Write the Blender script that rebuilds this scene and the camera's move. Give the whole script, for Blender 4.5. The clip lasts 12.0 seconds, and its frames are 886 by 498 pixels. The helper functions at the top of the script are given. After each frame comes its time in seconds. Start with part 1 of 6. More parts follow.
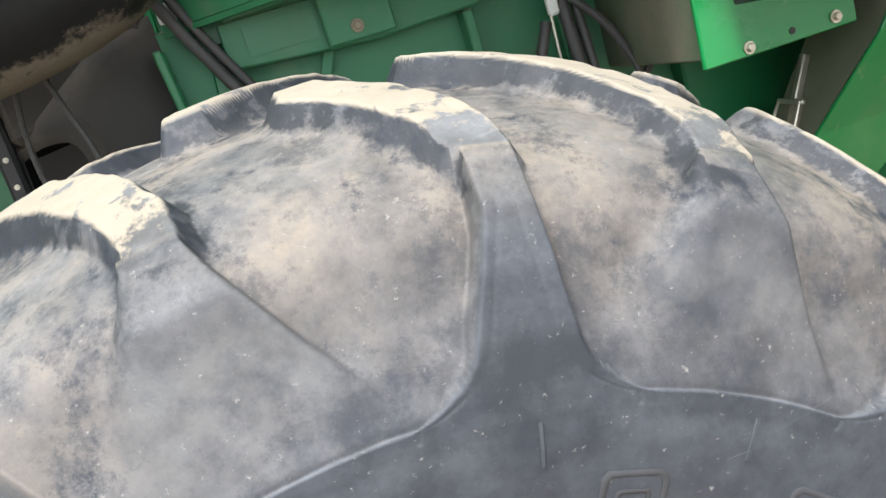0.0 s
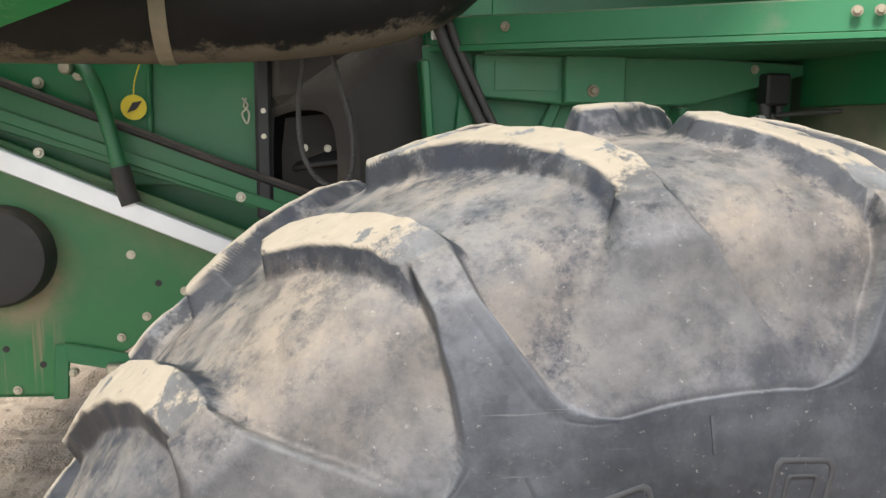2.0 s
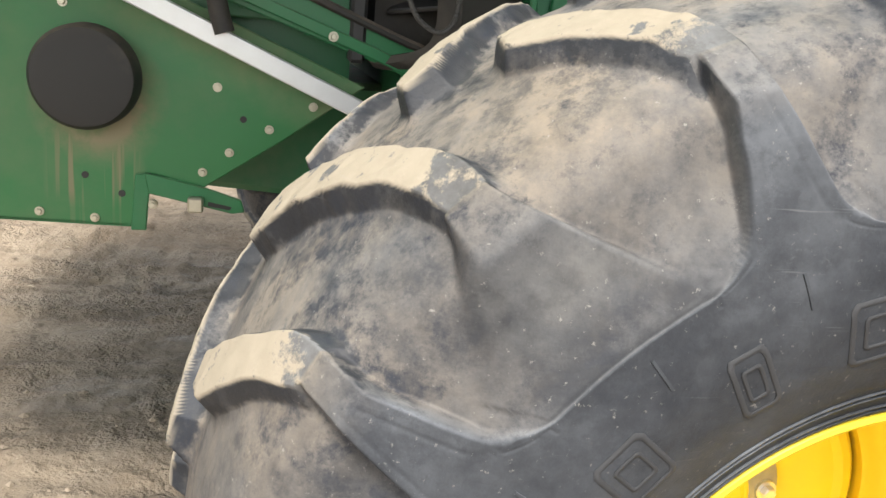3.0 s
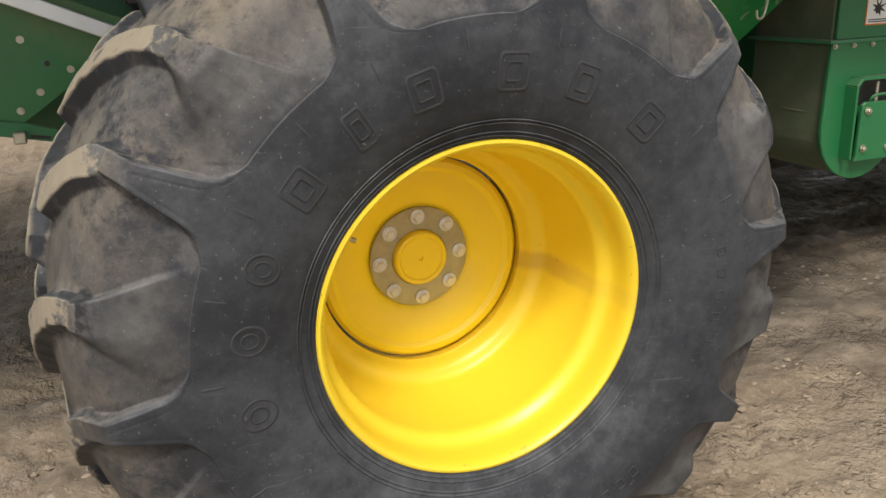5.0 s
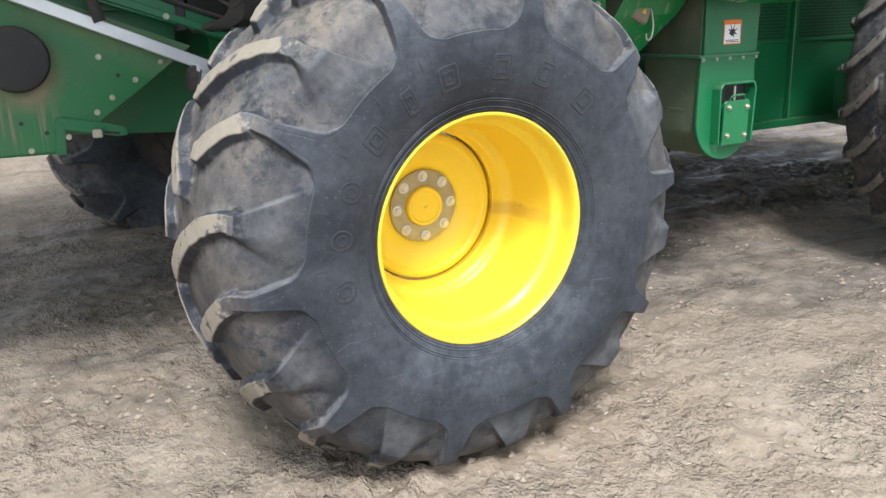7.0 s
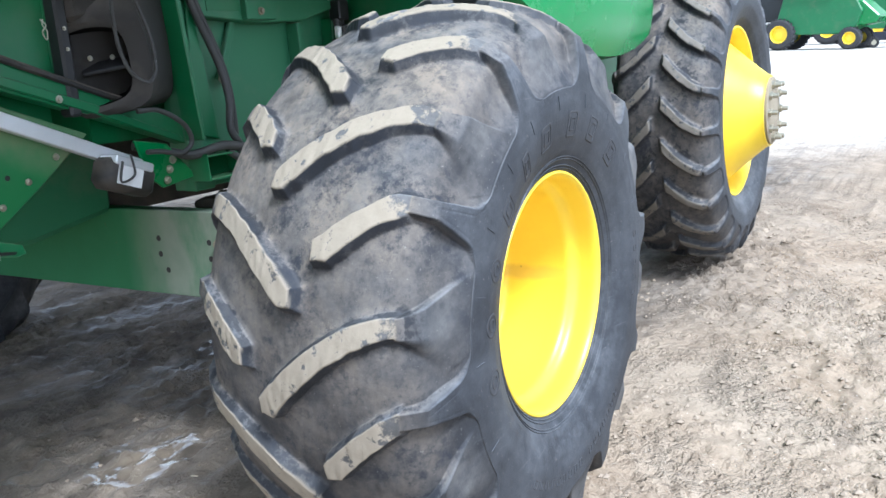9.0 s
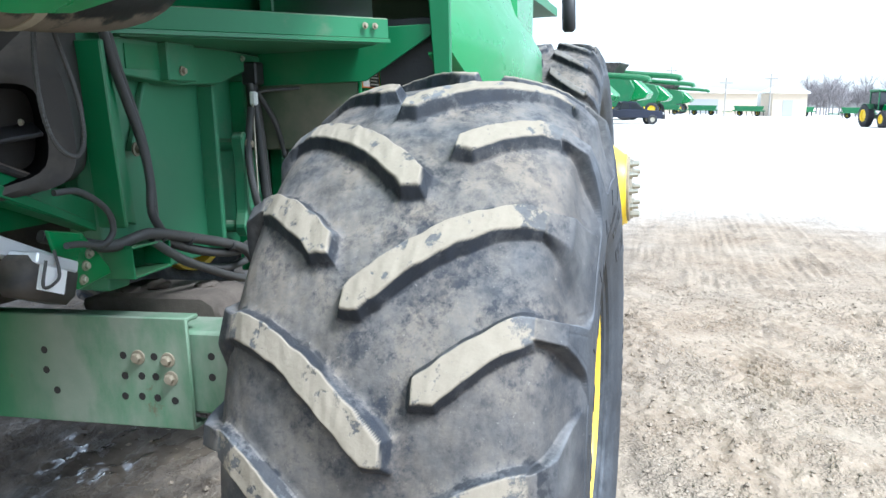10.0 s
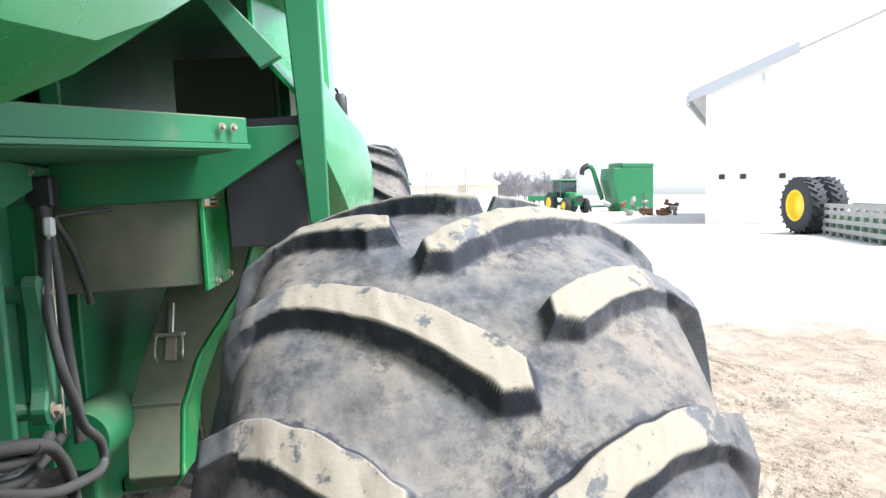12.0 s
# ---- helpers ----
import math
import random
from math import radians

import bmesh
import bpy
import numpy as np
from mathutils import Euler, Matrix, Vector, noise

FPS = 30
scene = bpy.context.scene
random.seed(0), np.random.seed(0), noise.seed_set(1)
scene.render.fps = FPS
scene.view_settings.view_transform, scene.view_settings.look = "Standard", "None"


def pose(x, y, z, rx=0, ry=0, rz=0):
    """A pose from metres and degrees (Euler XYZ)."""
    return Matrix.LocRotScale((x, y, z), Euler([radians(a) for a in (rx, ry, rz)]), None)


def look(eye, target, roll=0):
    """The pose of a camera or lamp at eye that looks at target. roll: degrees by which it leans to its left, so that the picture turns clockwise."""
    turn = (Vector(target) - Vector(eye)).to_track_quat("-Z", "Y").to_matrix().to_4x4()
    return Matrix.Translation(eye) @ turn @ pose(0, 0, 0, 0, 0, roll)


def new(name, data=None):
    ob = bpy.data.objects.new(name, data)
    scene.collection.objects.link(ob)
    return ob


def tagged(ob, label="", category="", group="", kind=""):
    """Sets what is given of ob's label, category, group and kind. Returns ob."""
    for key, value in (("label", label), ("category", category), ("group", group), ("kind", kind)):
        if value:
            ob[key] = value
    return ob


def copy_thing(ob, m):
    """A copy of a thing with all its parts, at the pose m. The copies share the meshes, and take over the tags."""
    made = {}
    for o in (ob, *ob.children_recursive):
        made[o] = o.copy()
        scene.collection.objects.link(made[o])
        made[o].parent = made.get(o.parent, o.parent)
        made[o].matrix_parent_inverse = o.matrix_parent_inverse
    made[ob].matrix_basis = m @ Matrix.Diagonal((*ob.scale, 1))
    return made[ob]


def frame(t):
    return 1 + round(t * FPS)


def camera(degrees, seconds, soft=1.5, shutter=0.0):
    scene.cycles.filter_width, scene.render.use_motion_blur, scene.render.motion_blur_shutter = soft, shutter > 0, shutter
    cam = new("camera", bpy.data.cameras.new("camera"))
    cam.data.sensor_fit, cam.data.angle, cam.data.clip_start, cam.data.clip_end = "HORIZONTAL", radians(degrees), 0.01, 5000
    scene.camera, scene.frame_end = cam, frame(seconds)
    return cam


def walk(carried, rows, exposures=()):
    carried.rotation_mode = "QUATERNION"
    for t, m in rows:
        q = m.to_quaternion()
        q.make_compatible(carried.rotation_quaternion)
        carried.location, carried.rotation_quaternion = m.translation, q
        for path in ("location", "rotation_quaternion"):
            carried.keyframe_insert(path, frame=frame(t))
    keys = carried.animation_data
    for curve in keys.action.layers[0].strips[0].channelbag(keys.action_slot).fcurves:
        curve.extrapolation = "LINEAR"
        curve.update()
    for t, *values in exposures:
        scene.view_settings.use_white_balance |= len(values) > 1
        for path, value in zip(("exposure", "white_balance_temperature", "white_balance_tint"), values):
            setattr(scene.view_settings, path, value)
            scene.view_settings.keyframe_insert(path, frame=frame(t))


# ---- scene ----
cam = camera(55.4, 12.0)
PATH = [
    (0, (-0.008, -0.557, 1.718), (0.308, 1.329, 1.133), -16.6),
    (0.5, (-0.120, -0.551, 1.720), (0.341, 1.320, 1.183), -11.9),
    (1, (-0.259, -0.572, 1.721), (0.185, 1.315, 1.227), -7.1),
    (1.5, (-0.347, -0.609, 1.704), (0.108, 1.286, 1.256), -1.2),
    (2, (-0.432, -0.675, 1.692), (-0.110, 1.261, 1.305), 0.9),
    (2.5, (-0.580, -0.672, 1.656), (-0.216, 1.249, 1.236), 2.2),
    (3, (-0.720, -0.644, 1.570), (-0.307, 1.216, 0.962), 6.0),
    (3.2, (-0.752, -0.632, 1.541), (-0.338, 1.194, 0.838), 6.8),
    (4.8, (-0.634, -1.236, 1.540), (-0.003, 0.513, 0.804), 0.1),
    (5, (-0.675, -1.352, 1.544), (0.042, 0.381, 0.849), -0.6),
    (5.5, (-0.845, -1.614, 1.565), (-0.011, 0.093, 0.941), -0.1),
    (6, (-0.954, -1.875, 1.559), (-0.130, -0.131, 1.031), 0.1),
    (6.5, (-1.086, -2.029, 1.581), (-0.249, -0.307, 1.005), -0.6),
    (6.7, (-1.167, -2.036, 1.573), (-0.300, -0.336, 0.975), -0.5),
    (8.3, (-2.034, -1.397, 1.557), (-0.604, -0.118, 0.991), -0.3),
    (8.5, (-2.134, -1.283, 1.581), (-0.612, -0.095, 1.061), -0.2),
    (9, (-2.158, -0.915, 1.553), (-0.505, 0.104, 1.072), -1.8),
    (9.5, (-2.114, -0.519, 1.576), (-0.329, 0.260, 1.123), 0.2),
    (10, (-2.083, -0.133, 1.597), (-0.180, 0.379, 1.253), 0.9),
    (10.5, (-1.887, 0.130, 1.613), (0.036, 0.480, 1.189), -0.6),
    (11, (-1.740, 0.347, 1.668), (0.217, 0.554, 1.313), -0.7),
    (11.5, (-1.683, 0.502, 1.674), (0.311, 0.507, 1.517), -0.5),
    (12, (-1.508, 0.494, 1.662), (0.483, 0.344, 1.539), -0.7),
]
EXPOSURES = [(0.0, 1.75, 6300, 9), (0.5, 1.65, 6350, 10), (1.5, 1.45, 6450, 10), (2.0, 1.45, 6600, 10), (2.5, 1.2, 6700, 10), (3.2, 1.58, 6850, 8), (4.8, 1.0, 6600, 8), (5.0, 0.45, 7100, 10), (5.5, 0.2, 7100, 11), (6.0, 0.4, 6900, 11), (6.6, 0.9, 6300, 9),
             (8.5, 1.42, 5450, 8), (9.5, 1.6, 5450, 7), (10.5, 1.72, 5500, 4), (11.5, 2.08, 5850, 6), (12.0, 1.85, 5900, 9)]
walk(cam, [(t, look(eye, target, roll)) for t, eye, target, roll in PATH], EXPOSURES)

# ---- light: a bright overcast day ----
world = bpy.data.worlds.new("overcast_sky")
scene.world = world
world.use_nodes = True
wn = world.node_tree.nodes
sky = wn.new("ShaderNodeTexSky")
sky.sky_type, sky.sun_disc = "NISHITA", False
sky.sun_elevation, sky.sun_rotation = radians(55.7), radians(205)
sky.dust_density, sky.air_density = 1.5, 1.0
soften = wn.new("ShaderNodeHueSaturation")
soften.inputs["Saturation"].default_value = 0.3
world.node_tree.links.new(sky.outputs[0], soften.inputs["Color"])
world.node_tree.links.new(soften.outputs[0], wn["Background"].inputs["Color"])
wn["Background"].inputs["Strength"].default_value = 0.118
sun_data = bpy.data.lights.new("sun", "SUN")
sun_data.energy, sun_data.angle, sun_data.color = 2.3, radians(16), (1.0, 0.98, 0.95)
sun = new("sun", sun_data)
sun.matrix_world = look((-3.2, -6.8, 11), (0, 0, 0))


# ---- materials ----
class Mat:
    """A small builder for node materials."""

    def __init__(self, name):
        self.m = bpy.data.materials.new(name)
        self.m.use_nodes = True
        self.t = self.m.node_tree
        self.b = self.t.nodes["Principled BSDF"]
        co = self.t.nodes.new("ShaderNodeTexCoord")
        self.co = co.outputs["Object"]

    def link(self, a, b):
        self.t.links.new(a, b)

    def node(self, kind, **values):
        n = self.t.nodes.new(kind)
        for key, v in values.items():
            n.inputs[key].default_value = v
        return n

    def noise(self, scale, detail=5.0, rough=0.6, vec=None, stretch=None):
        n = self.node("ShaderNodeTexNoise", Scale=scale, Detail=detail, Roughness=rough)
        src = vec or self.co
        if stretch:
            mp = self.node("ShaderNodeMapping", Scale=stretch)
            self.link(src, mp.inputs["Vector"])
            src = mp.outputs[0]
        self.link(src, n.inputs["Vector"])
        return n.outputs["Fac"]

    def ramp(self, fac, lo, hi, a=0.0, b=1.0):
        n = self.node("ShaderNodeMapRange")
        n.inputs["From Min"].default_value, n.inputs["From Max"].default_value = lo, hi
        n.inputs["To Min"].default_value, n.inputs["To Max"].default_value = a, b
        self.link(fac, n.inputs["Value"])
        return n.outputs[0]

    def math(self, op, a, b):
        n = self.t.nodes.new("ShaderNodeMath")
        n.operation = op
        n.use_clamp = True
        for k, v in enumerate((a, b)):
            if isinstance(v, (int, float)):
                n.inputs[k].default_value = v
            else:
                self.link(v, n.inputs[k])
        return n.outputs[0]

    def mix(self, fac, a, b):
        n = self.t.nodes.new("ShaderNodeMix")
        n.data_type = "RGBA"
        for k, v in ((0, fac), (6, a), (7, b)):
            if isinstance(v, (int, float)):
                n.inputs[k].default_value = v
            elif isinstance(v, tuple):
                n.inputs[k].default_value = (*v, 1.0)
            else:
                self.link(v, n.inputs[k])
        return n.outputs[2]

    def attr(self, name):
        n = self.t.nodes.new("ShaderNodeAttribute")
        n.attribute_name = name
        return n.outputs["Fac"]

    def up(self):
        g = self.t.nodes.new("ShaderNodeNewGeometry")
        s = self.t.nodes.new("ShaderNodeSeparateXYZ")
        self.link(g.outputs["Normal"], s.inputs[0])
        return s.outputs["Z"]

    def set(self, color=None, rough=None, metal=None, spec=None):
        for key, v in (("Base Color", color), ("Roughness", rough), ("Metallic", metal), ("Specular IOR Level", spec)):
            if v is None:
                continue
            if isinstance(v, tuple):
                self.b.inputs[key].default_value = (*v, 1.0)
            elif isinstance(v, (int, float)):
                self.b.inputs[key].default_value = v
            else:
                self.link(v, self.b.inputs[key])
        return self

    def bump(self, height, strength=0.3, dist=0.01):
        n = self.node("ShaderNodeBump", Strength=strength, Distance=dist)
        self.link(height, n.inputs["Height"])
        self.link(n.outputs[0], self.b.inputs["Normal"])
        return self


def paint(name, color, dust=(0.22, 0.18, 0.13), amount=0.35, rough=0.38, dark=0.75):
    """Machine paint with blotches, settled dust and fine scratches."""
    k = Mat(name)
    base = k.mix(k.noise(3.0, 3.0), tuple(c * dark for c in color), color)
    settled = k.math("MULTIPLY", k.ramp(k.up(), 0.1, 0.9), k.ramp(k.noise(7.0, 8.0, 0.7), 0.3, 0.7))
    blot = k.ramp(k.noise(2.3, 8.0, 0.65), 0.52, 0.78, 0.0, amount)
    film = k.math("MAXIMUM", k.math("MULTIPLY", settled, min(1.0, amount * 2.0)), blot)
    col = k.mix(film, base, dust)
    k.set(col, k.ramp(film, 0.0, 0.6, rough, 0.85))
    return k.bump(k.noise(60.0, 3.0), 0.04, 0.005).m


def plain(name, color, rough=0.6, metal=0.0, vary=0.25, scale=12.0, bump=0.1):
    k = Mat(name)
    k.set(k.mix(k.noise(scale, 6.0), tuple(c * (1 - vary) for c in color), tuple(min(1, c * (1 + vary)) for c in color)), rough, metal)
    return k.bump(k.noise(scale * 8, 4.0), bump, 0.004).m


def rubber_material():
    """Black tyre rubber: a grey film of dust and painted sky sheen on what faces up, tan dust in the grooves, painted
    shade at the lugs, dried pale mud on the lug faces, scuffs.
    """
    k = Mat("tyre_rubber")
    coarse, fine, soft = k.noise(6.0, 9.0, 0.7), k.noise(42.0, 8.0, 0.72), k.noise(2.6, 5.0, 0.55)
    base = k.mix(k.noise(11.0, 7.0, 0.7), (0.007, 0.0085, 0.0115), (0.020, 0.0235, 0.031))
    groove = k.attr("groove")
    patchy = k.math("ADD", k.math("MULTIPLY", k.noise(9.0, 8.0, 0.7), 0.6), k.math("MULTIPLY", k.noise(38.0, 7.0, 0.7), 0.4))
    # Holds dust off lug walls and their feet, painting the lugs' shadow.
    wall_shade = k.ramp(k.math("SUBTRACT", k.math("MULTIPLY", k.attr("lug_shade"), 1.5), k.ramp(patchy, 0.40, 0.60, 0.0, 1.1)), -0.03, 0.40)
    dusty = k.math("SUBTRACT", 1.0, k.math("MULTIPLY", wall_shade, 0.86))
    # Upward faces turn paler: settled dust plus sky light put into the colour.
    lift = k.math("MULTIPLY", dusty, k.ramp(k.up(), 0.0, 0.85, 0.32, 1.0))
    mixed = k.math("ADD", k.math("MULTIPLY", coarse, 0.40), k.math("MULTIPLY", k.noise(24.0, 9.0, 0.72), 0.22))
    cloud = k.ramp(k.math("ADD", mixed, k.math("MULTIPLY", soft, 0.38)), 0.42, 0.60)
    film = k.math("MULTIPLY", lift, k.math("ADD", k.math("MULTIPLY", cloud, 0.6), 0.17))
    col = k.mix(film, base, (0.196, 0.208, 0.229))
    settled = k.math("MULTIPLY", groove, k.ramp(k.math("ADD", k.math("MULTIPLY", coarse, 0.6), k.math("MULTIPLY", k.noise(3.4, 7.0, 0.65), 0.4)), 0.40, 0.57, 0.12, 0.9))
    settled = k.math("MULTIPLY", k.math("MULTIPLY", settled, dusty), k.ramp(k.up(), -0.1, 0.7, 0.5, 1.0))
    settled = k.math("MULTIPLY", settled, k.ramp(k.noise(30.0, 9.0, 0.8), 0.30, 0.60, 0.5, 1.0))
    col = k.mix(settled, col, k.mix(k.noise(4.0, 4.0), (0.185, 0.158, 0.128), (0.265, 0.208, 0.150)))
    worn = k.ramp(k.noise(18.0, 10.0, 0.8), 0.52, 0.62, 0.0, 0.55)
    col = k.mix(worn, col, (0.03, 0.033, 0.04))
    stain = k.math("MULTIPLY", k.ramp(k.noise(7.0, 12.0, 0.78), 0.52, 0.60), k.ramp(k.noise(45.0, 6.0, 0.7), 0.36, 0.58, 0.25, 0.9))
    col = k.mix(k.math("MULTIPLY", stain, k.ramp(groove, 0.0, 0.5, 0.25, 1.0)), col, (0.020, 0.024, 0.034))
    flecks = k.ramp(k.noise(26.0, 6.0, 0.65, stretch=(1.0, 1.0, 1.0)), 0.57, 0.62)
    patch = k.ramp(k.math("ADD", k.noise(13.0, 8.0, 0.75), k.math("MULTIPLY", k.attr("outer"), 0.17)), 0.61, 0.68)
    mud = k.math("MULTIPLY", k.attr("face"), k.math("SUBTRACT", 1.0, k.math("MULTIPLY", k.math("MAXIMUM", flecks, patch), 0.85)))
    tan = k.mix(k.math("ADD", k.math("MULTIPLY", fine, 0.6), k.math("MULTIPLY", coarse, 0.4)), (0.205, 0.172, 0.130), (0.345, 0.300, 0.236))
    col = k.mix(mud, col, tan)
    scr = k.ramp(k.noise(11.0, 10.0, 0.8, stretch=(1.0, 7.0, 1.0)), 0.63, 0.72, 0.0, 0.22)
    scr2 = k.ramp(k.noise(13.0, 9.0, 0.8, stretch=(5.0, 1.0, 0.7)), 0.64, 0.74, 0.0, 0.10)
    col = k.mix(k.math("MAXIMUM", scr, scr2), col, (0.26, 0.265, 0.275))
    for turn, scale, amount in ((35, 9.0, 0.14), (115, 7.0, 0.16), (160, 12.0, 0.1)):
        mp = k.node("ShaderNodeMapping", Scale=(0.7, 0.5, 16.0), Rotation=(0.2, radians(turn), 0.1))
        k.link(k.co, mp.inputs["Vector"])
        hair = k.math("MULTIPLY", k.ramp(k.noise(scale, 3.0, 0.6, vec=mp.outputs[0]), 0.69, 0.73, 0.0, amount), k.math("MULTIPLY", k.ramp(groove, 0.1, 0.6, 1.0, 0.15), k.ramp(k.noise(5.0, 4.0), 0.45, 0.6)))
        col = k.mix(hair, col, (0.30, 0.305, 0.31))
    # Thin pale line along the pocket edges.
    col = k.mix(k.math("MULTIPLY", k.attr("pale_edge"), k.ramp(k.noise(20.0, 6.0), 0.35, 0.6, 0.1, 0.6)), col, (0.34, 0.335, 0.325))
    specks = k.ramp(k.noise(130.0, 5.0, 0.7), 0.64, 0.70, 0.0, 0.4)
    col = k.mix(k.math("MULTIPLY", specks, dusty), col, (0.36, 0.34, 0.31))
    k.set(col, k.ramp(k.math("MAXIMUM", mud, film), 0.0, 0.8, 0.55, 0.95), 0.0, 0.3)
    h = k.math("ADD", k.math("MULTIPLY", fine, 0.5), k.math("MULTIPLY", k.noise(170.0, 4.0), 0.3))
    return k.bump(k.math("ADD", h, k.math("MULTIPLY", mud, 0.25)), 0.4, 0.005).m


def dirt_material():
    """Trodden yard mud: pale dried crust, crumbly and smooth stretches, dark damp patches, standing water, pebbles.
    Shade under the machine and in pits, and far glare, are in the colour.
    """
    k = Mat("yard_dirt")
    broad, mid, fine, crumb = k.noise(1.1, 6.0, 0.6), k.noise(5.0, 8.0, 0.62), k.noise(34.0, 7.0, 0.65), k.noise(16.0, 6.0, 0.6)
    dry = k.mix(k.ramp(mid, 0.32, 0.68), (0.212, 0.157, 0.108), (0.335, 0.262, 0.188))
    dry = k.mix(k.ramp(broad, 0.40, 0.62, 0.0, 0.55), dry, (0.365, 0.305, 0.235))
    dry = k.mix(k.ramp(fine, 0.48, 0.72, 0.0, 0.45), dry, (0.42, 0.355, 0.275))
    # Darkens the lows of the crumb bump: crumb shadows put into the colour.
    pit_shade = k.math("MULTIPLY", k.ramp(crumb, 0.42, 0.34), k.ramp(k.noise(2.2, 5.0, 0.6), 0.42, 0.58, 0.15, 0.8))
    dry = k.mix(pit_shade, dry, (0.12, 0.09, 0.066))
    streak = k.ramp(k.noise(2.0, 9.0, 0.68, stretch=(0.45, 2.0, 1.0)), 0.56, 0.63, 0.0, 0.6)
    dry = k.mix(streak, dry, (0.15, 0.118, 0.088))
    dry = k.mix(k.ramp(k.noise(70.0, 2.0, 0.5), 0.70, 0.73, 0.0, 0.8), dry, (0.55, 0.50, 0.43))
    # Far yard: paler dry soil, with overexposure and grazing sheen put into the colour.
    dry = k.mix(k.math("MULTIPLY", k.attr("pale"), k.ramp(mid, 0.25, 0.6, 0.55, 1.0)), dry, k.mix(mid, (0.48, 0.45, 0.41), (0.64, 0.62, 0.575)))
    # Damp soil, and the shade under the machine painted with it.
    damp_shade = k.attr("damp_shade")
    wet_shade = k.math("MULTIPLY", damp_shade, k.ramp(k.noise(1.5, 9.0, 0.66, stretch=(0.5, 1.7, 1.0)), 0.33, 0.56, 0.25, 1.0))
    col = k.mix(wet_shade, dry, k.mix(k.ramp(mid, 0.35, 0.65), (0.092, 0.077, 0.063), (0.205, 0.172, 0.138)))
    pool = k.ramp(k.math("MULTIPLY", k.attr("pool"), k.ramp(k.noise(5.0, 6.0, 0.6, stretch=(0.8, 1.6, 1.0)), 0.34, 0.56)), 0.45, 0.55)
    slick = k.math("MULTIPLY", wet_shade, k.ramp(k.noise(2.2, 8.0, 0.68, stretch=(0.5, 1.6, 1.0)), 0.47, 0.60))
    k.set(col, k.math("MINIMUM", k.ramp(pool, 0.0, 1.0, 0.92, 0.08), k.ramp(slick, 0.0, 1.0, 0.92, 0.30)), 0.0, k.math("MAXIMUM", k.ramp(pool, 0.0, 1.0, 0.3, 0.9), k.ramp(slick, 0.0, 1.0, 0.3, 0.6)))
    lumps = []
    for scale in (24.0, 60.0, 130.0):
        v = k.node("ShaderNodeTexVoronoi", Scale=scale)
        warp = k.node("ShaderNodeVectorMath")
        warp.operation = "ADD"
        stir = k.node("ShaderNodeTexNoise", Scale=scale * 0.4, Detail=3.0)
        k.link(k.co, stir.inputs["Vector"])
        shift = k.node("ShaderNodeVectorMath")
        shift.operation = "SCALE"
        k.link(stir.outputs["Color"], shift.inputs[0])
        shift.inputs["Scale"].default_value = 1.6 / scale
        k.link(k.co, warp.inputs[0])
        k.link(shift.outputs[0], warp.inputs[1])
        k.link(warp.outputs[0], v.inputs["Vector"])
        lumps.append(k.ramp(v.outputs["Distance"], 0.05, 0.6, 1.0, 0.0))
    where = k.ramp(k.noise(2.0, 6.0, 0.65), 0.44, 0.58, 0.04, 1.0)
    h = k.math("ADD", k.math("MULTIPLY", lumps[0], 0.30), k.math("ADD", k.math("MULTIPLY", lumps[1], 0.20), k.math("MULTIPLY", lumps[2], 0.08)))
    h = k.math("ADD", k.math("MULTIPLY", h, where), k.math("MULTIPLY", crumb, 0.42))
    n = k.node("ShaderNodeBump", Distance=0.042)
    k.link(h, n.inputs["Height"])
    k.link(k.math("SUBTRACT", k.ramp(pool, 0.0, 1.0, 1.0, 0.02), k.ramp(slick, 0.0, 1.0, 0.0, 0.6)), n.inputs["Strength"])
    k.link(n.outputs[0], k.b.inputs["Normal"])
    return k.m


